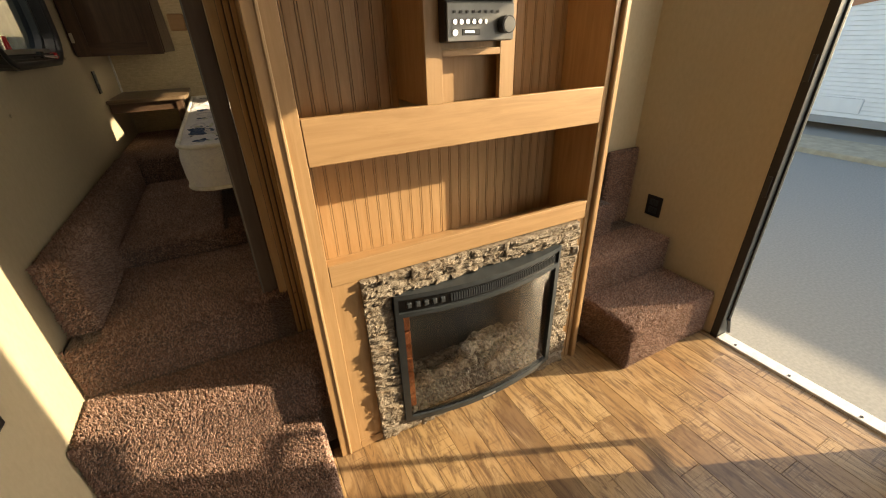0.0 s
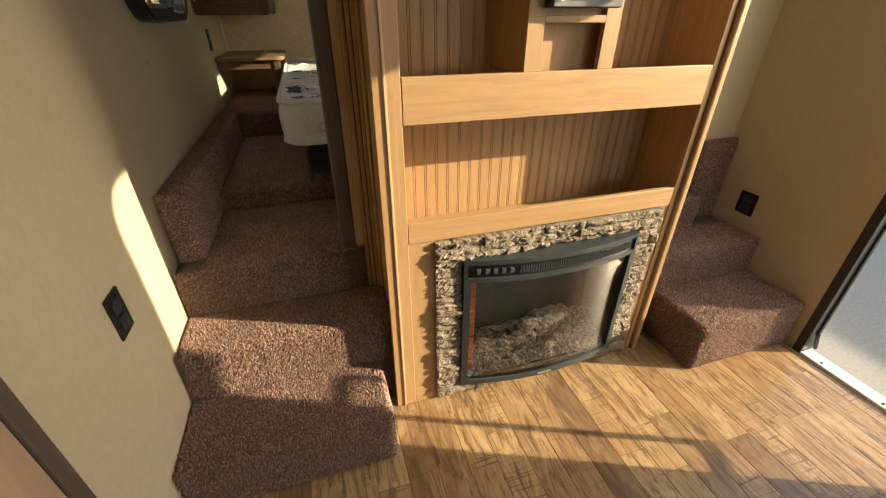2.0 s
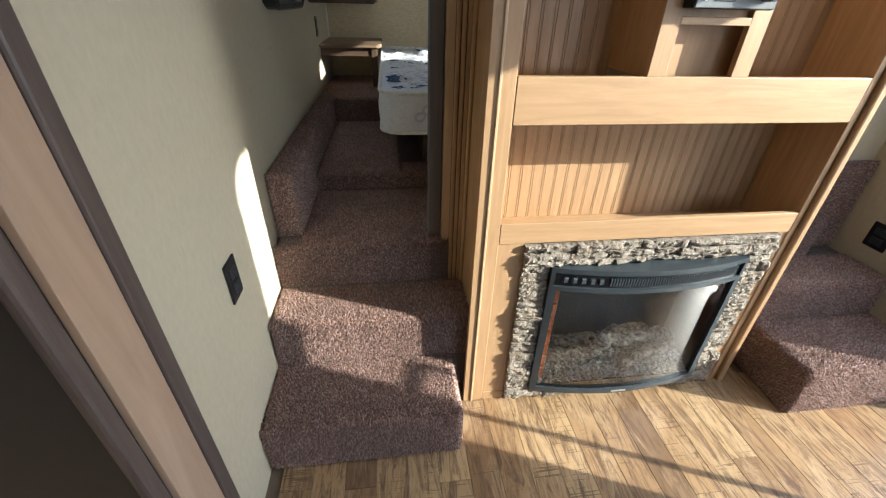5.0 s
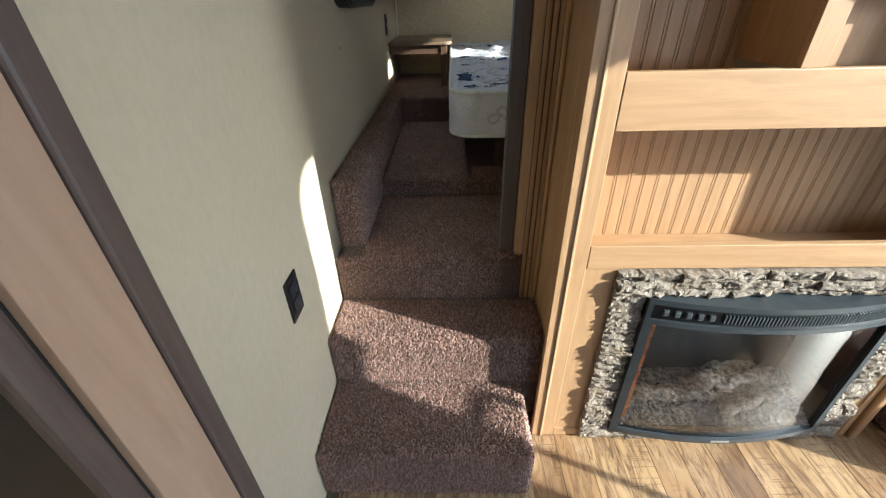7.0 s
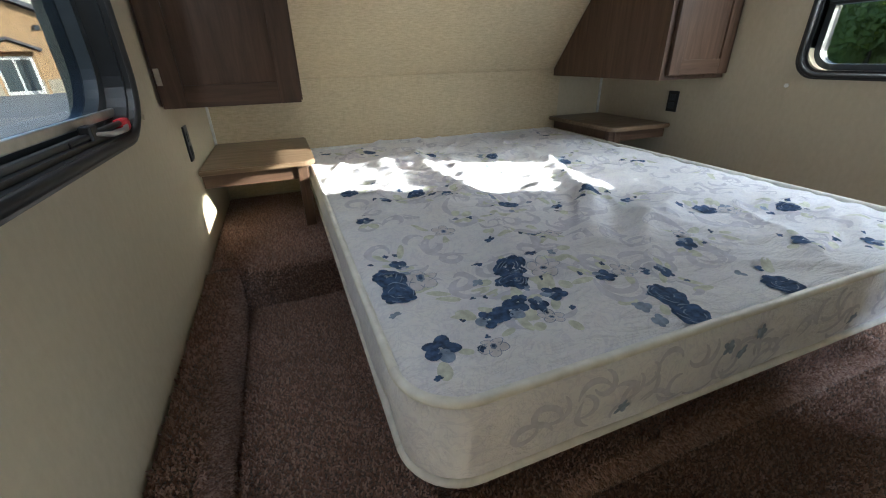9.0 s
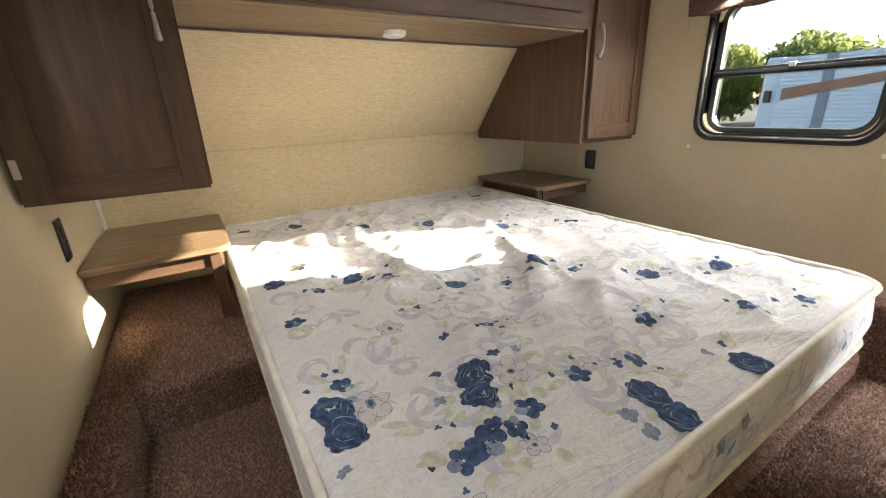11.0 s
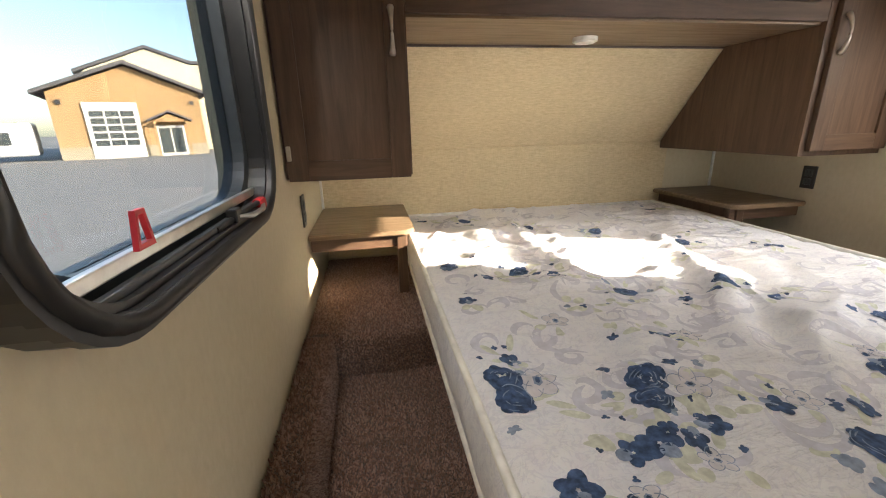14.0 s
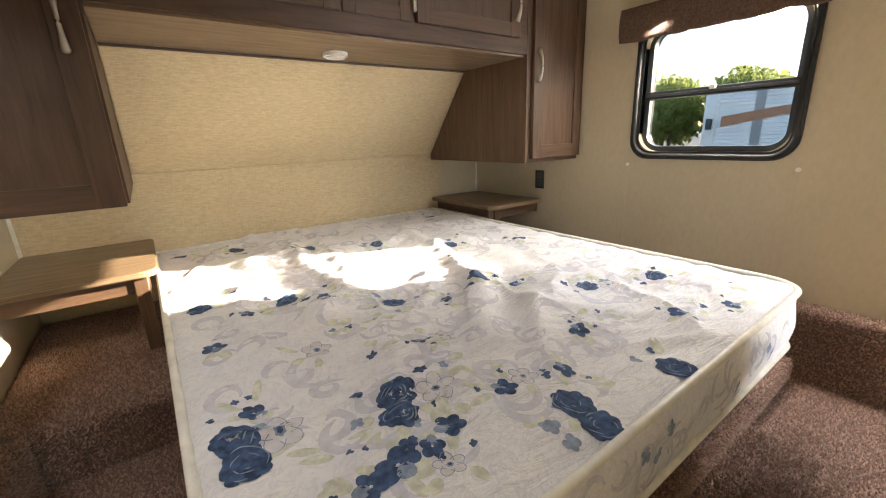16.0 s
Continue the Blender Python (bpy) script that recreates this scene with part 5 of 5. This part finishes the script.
valance("window_valance", "brown pleated fabric valance over the slider window", BED_RIGHT, -1, 2.86, 3.605, 1.862, 1.995)
valance("window_valance", "brown pleated fabric valance over the exit window", 0.0, 1, 2.66, 3.66, 1.875, 2.06)
for y, z in ((3.545, 1.33), (2.905, 1.33)):
    sc = thing("wall_button", "small cream plastic screw cap on the wallpaper", "screw cap", "screw caps")
    part("cap", rod((BED_RIGHT - 0.007, y, z), (BED_RIGHT - 0.0005, y, z), 0.008, 14), WHITE_PLASTIC, sc)
for y, z in ((3.63, 1.345), (2.77, 1.20)):
    sc = thing("wall_button", "small cream plastic screw cap on the wallpaper", "screw cap", "screw caps")
    part("cap", rod((0.0005, y, z), (0.006, y, z), 0.006, 14), WALLPAPER, sc)

for y, z0, z1 in ((3.546, 0.86, 1.325), (2.906, 0.86, 1.325)):
    structure("wall_seam_trim", box(BED_RIGHT - 0.0025, BED_RIGHT - 0.0003, y - 0.003, y + 0.003, z0, z1, 0.001), WALLPAPER, "thin wallpaper seam strip", "trim")

# ---- outside ----
GZ = -0.85
bm = bmesh.new()
bmesh.ops.create_grid(bm, x_segments=1, y_segments=1, size=3000)
g = tagged(part("ground", bm, ASPHALT), "pale grey asphalt sales lot", "ground", kind="structure")
g.location = (0, 0, GZ)
tagged(part("kerb", box(10.5, 11.8, -60, 60, GZ - 0.1, GZ + 0.10, 0.03), CONCRETE), "sandy concrete kerb strip", "kerb", kind="structure")


def trailer(name, label, x, y0, y1, z0, z1, depth):
    """A travel trailer whose ribbed side faces -x."""
    t = thing(name, label, "trailer")
    part("body", box(x + 0.02, x + depth, y0, y1, z0, z1, 0.05), TRAILER_WHITE, t)
    n = int((z1 - z0) / 0.09)
    for k in range(n):
        za = z0 + (z1 - z0) * k / n
        part("siding_rib", prism([(x + 0.021, za), (x + 0.004, za + 0.012), (x + 0.012, za + 0.085), (x + 0.021, za + 0.085)], "y", y0 + 0.3, y1 - 0.3), TRAILER_WHITE, t)
    part("front_cap", box(x - 0.01, x + depth, y1 - 0.3, y1 + 0.05, z0, z1 + 0.02, 0.06), TRAILER_WHITE, t, "smooth pale end cap")
    part("grey_column", box(x - 0.012, x + 0.01, 6.15, 6.36, 0.4, z1), TRAILER_GREY, t, "grey vertical band")
    part("skirt", box(x + 0.01, x + depth - 0.05, y0 + 0.1, y1 - 0.1, z0 - 0.16, z0 + 0.0), TRAILER_GREY, t, "grey lower skirt")
    part("swoosh", prism([(y1 - 0.4, 1.45), (y1 - 0.4, 1.72), (2.6, 2.35), (2.6, 2.28)], "x", x - 0.018, x - 0.008), TRAILER_BAND, t, "brown stripe")
    part("hatch", box(x - 0.012, x + 0.01, 4.9 - 0.0, 6.0, z0 + 0.10, z0 + 0.42, 0.02), TRAILER_WHITE, t, "white storage hatch")
    lampp = part("porch_lamp", box(x - 0.09, x - 0.01, y1 - 0.20, y1 - 0.06, 1.40, 1.68, 0.01), CHARCOAL, t, "small black porch lamp")
    for yy in (y0 + 2.0, y0 + 3.1):
        part("wheel", rod((x + 0.05, yy, GZ + 0.36), (x + 0.30, yy, GZ + 0.36), 0.36, 24), RUBBER, t)
    part("jack", box(x + 0.4, x + 0.5, y1 - 0.8, y1 - 0.7, GZ, z0), CHARCOAL, t)
    part("jack", box(x + 0.4, x + 0.5, y0 + 0.7, y0 + 0.8, GZ, z0), CHARCOAL, t)
    return t


trailer("travel_trailer", "white ribbed travel trailer parked across the lot", 13.0, -6.0, 7.46, -0.52, 2.42, 2.4)

shop = thing("shop_building", "tan stucco service building with gabled roof", "building")
BX = Matrix.Translation((-23.8, 51.9, GZ)) @ pose(0, 0, 0, 0, 0, 26.0)
shop.matrix_world = BX
part("wall", prism([(-6.4, 0), (6.3, 0), (6.3, 6.5), (0.1, 9.0), (-6.4, 6.4)], "y", 0, 14), STUCCO, shop)
part("stone_base", prism([(-6.45, 0), (6.35, 0), (6.35, 1.2), (-6.45, 1.2)], "y", -0.12, -0.01), CONCRETE, shop, "pale stone base course")
for a, b in (((-7.4, 6.15), (0.1, 9.15)), ((0.1, 9.15), (7.1, 6.3))):
    part("roof", prism([a, b, (b[0], b[1] + 0.35), (a[0], a[1] + 0.35)], "y", -0.8, 14.2), ROOFING, shop, "dark roof slope")
gd = part("overhead_door", box(-3.95, 0.5, -0.2, -0.13, 0, 5.5, 0.02), WHITE_TRIM, shop, "white glazed overhead door")
GLAZE = plain("far_glazing", (0.07, 0.085, 0.09), 0.15)
for r in range(5):
    for c in range(3):
        part("pane", box(-3.55 + c * 1.26, -2.45 + c * 1.26, -0.23, -0.19, 1.25 + r * 0.72, 1.80 + r * 0.72), GLAZE, gd)
ed = part("entry_door", box(1.75, 4.35, -0.2, -0.13, 0, 3.2), WHITE_TRIM, shop, "white double entry door")
for c in (1.95, 3.12):
    part("pane", box(c, c + 1.0, -0.23, -0.19, 0.3, 2.9), GLAZE, ed)
for a, b in (((1.0, 3.55), (3.05, 4.5)), ((3.05, 4.5), (5.1, 3.55))):
    part("porch_roof", prism([a, b, (b[0], b[1] + 0.22), (a[0], a[1] + 0.22)], "y", -1.6, -0.01), ROOFING, shop)
part("porch_gable", prism([(1.5, 3.55), (4.6, 3.55), (3.05, 4.4)], "y", -1.3, -0.01), STUCCO, shop)
for c in (1.55, 4.45):
    part("porch_post", box(c, c + 0.2, -1.4, -1.2, 0, 3.6), STUCCO, shop)
for c in (-5.8, 5.3):
    part("wall_lamp", box(c, c + 0.4, -0.25, -0.01, 5.3, 5.7), CHARCOAL, shop)
hall = thing("rear_hall", "cream metal-sided hall behind the service building", "building")
hall.matrix_world = BX
part("wall", prism([(-4, 0), (30, 0), (30, 11.3), (7.6, 11.3), (2.8, 12.9), (-4, 10.0)], "y", 14.3, 34), CREAM, hall)
part("roof", prism([(-5, 9.7), (2.8, 13.0), (2.8, 13.4), (-5, 10.1)], "y", 14.0, 34.5), ROOFING, hall)
part("roof", prism([(2.8, 13.0), (7.6, 11.4), (30.5, 11.4), (30.5, 11.8), (7.6, 11.8), (2.8, 13.4)], "y", 14.0, 34.5), ROOFING, hall)
for c in (9.5, 11.6):
    part("window", box(c, c + 1.4, 14.2, 14.35, 1.8, 3.6), GLAZE, hall)
far = thing("parked_trailer", "white travel trailer parked beside the service building", "trailer")
far.matrix_world = BX
part("body", box(-16.5, -8.2, 2, 4.6, 0.5, 3.7, 0.3), TRAILER_WHITE, far)
part("window", box(-14.5, -12.8, 1.93, 2.01, 1.6, 2.8), GLAZE, far)
part("window", box(-11.2, -10.0, 1.93, 2.01, 1.6, 2.8), GLAZE, far)
for c in (-13.4, -12.3):
    part("wheel", rod((c, 2.05, 0.36), (c, 2.4, 0.36), 0.36, 20), RUBBER, far)


def tree(x, y, h, r, seed):
    """A tapered trunk with limbs and a ragged crown of small leaf clumps."""
    rg = random.Random(seed)
    t = thing("tree", "broad green leafy tree at the edge of the lot", "tree", "trees beyond the lot")
    t.location = (x, y, GZ)
    tr = sweep([(0, 0, 0), (0.1, 0, h * 0.3), (0, 0.1, h * 0.6)], [0.22, 0.16, 0.07], 8)
    for k in range(5):
        a = rg.uniform(0, 6.28)
        lim = sweep([(0.05, 0, h * (0.25 + 0.07 * k)), (math.cos(a) * r * 0.6, math.sin(a) * r * 0.6, h * (0.45 + 0.09 * k))], [0.07, 0.025], 6)
        me = bpy.data.meshes.new("limb")
        lim.to_mesh(me)
        lim.free()
        tr.from_mesh(me)
    part("trunk", tr, BARK, t)
    bm = bmesh.new()
    for k in range(2600):
        lobe = rg.randrange(9)
        la, lz = lobe * 2.4, h * (0.30 + 0.065 * lobe)
        d = Vector((rg.gauss(0, 1), rg.gauss(0, 1), rg.gauss(0, 1))).normalized() * r * 0.50 * rg.uniform(0.5, 1.08)
        c = Vector((math.cos(la) * r * 0.5, math.sin(la) * r * 0.5, lz)) + d * Vector((1, 1, 0.8)).x
        q = Euler((rg.uniform(0, 6.28), rg.uniform(0, 6.28), rg.uniform(0, 6.28))).to_matrix()
        s_ = rg.uniform(0.2, 0.42)
        bm.faces.new([bm.verts.new(c + q @ Vector(p) * s_) for p in ((-1, 0, 0), (0, -0.6, 0.1), (1, 0, 0), (0, 0.6, 0.1))])
    part("crown", bm, LEAF, t)


for k in range(9):
    tree(44 + 4 * (k % 3), 15 + k * 2.6, 6.2 + (k * 37 % 5) * 0.5, 3.2, k)

# ---- vinyl planks, laid along the room ----
frng = random.Random(5)
floor = thing("floor", "rustic multi-tone wood-look vinyl plank floor", "floor", kind="structure")
rest = bmesh.new()
x = 0.0 - 0.9
while x < RIGHT - 0.001:
    xe = min(x + 0.105, RIGHT)
    y = 1.34 if x < -0.01 else (2.0 if x < 0.62 or x > 1.9 else 2.03)
    while y > -2.6:
        ln = frng.uniform(0.30, 0.85)
        ya = max(y - ln, -2.6)
        if y > 0.55 and x > 0.0 and xe <= RIGHT + 0.001:
            part("plank", box(x + 0.0006, xe - 0.0006, ya + 0.0006, y - 0.0006, -0.012, 0.0, 0.0008, 1), VINYL, floor)
        else:
            add_box(rest, x + 0.0006, xe - 0.0006, ya + 0.0006, y - 0.0006, -0.012, 0.0)
        y = ya
    x = xe
tagged(part("plank_field", rest, VINYL, floor), kind="stuff")
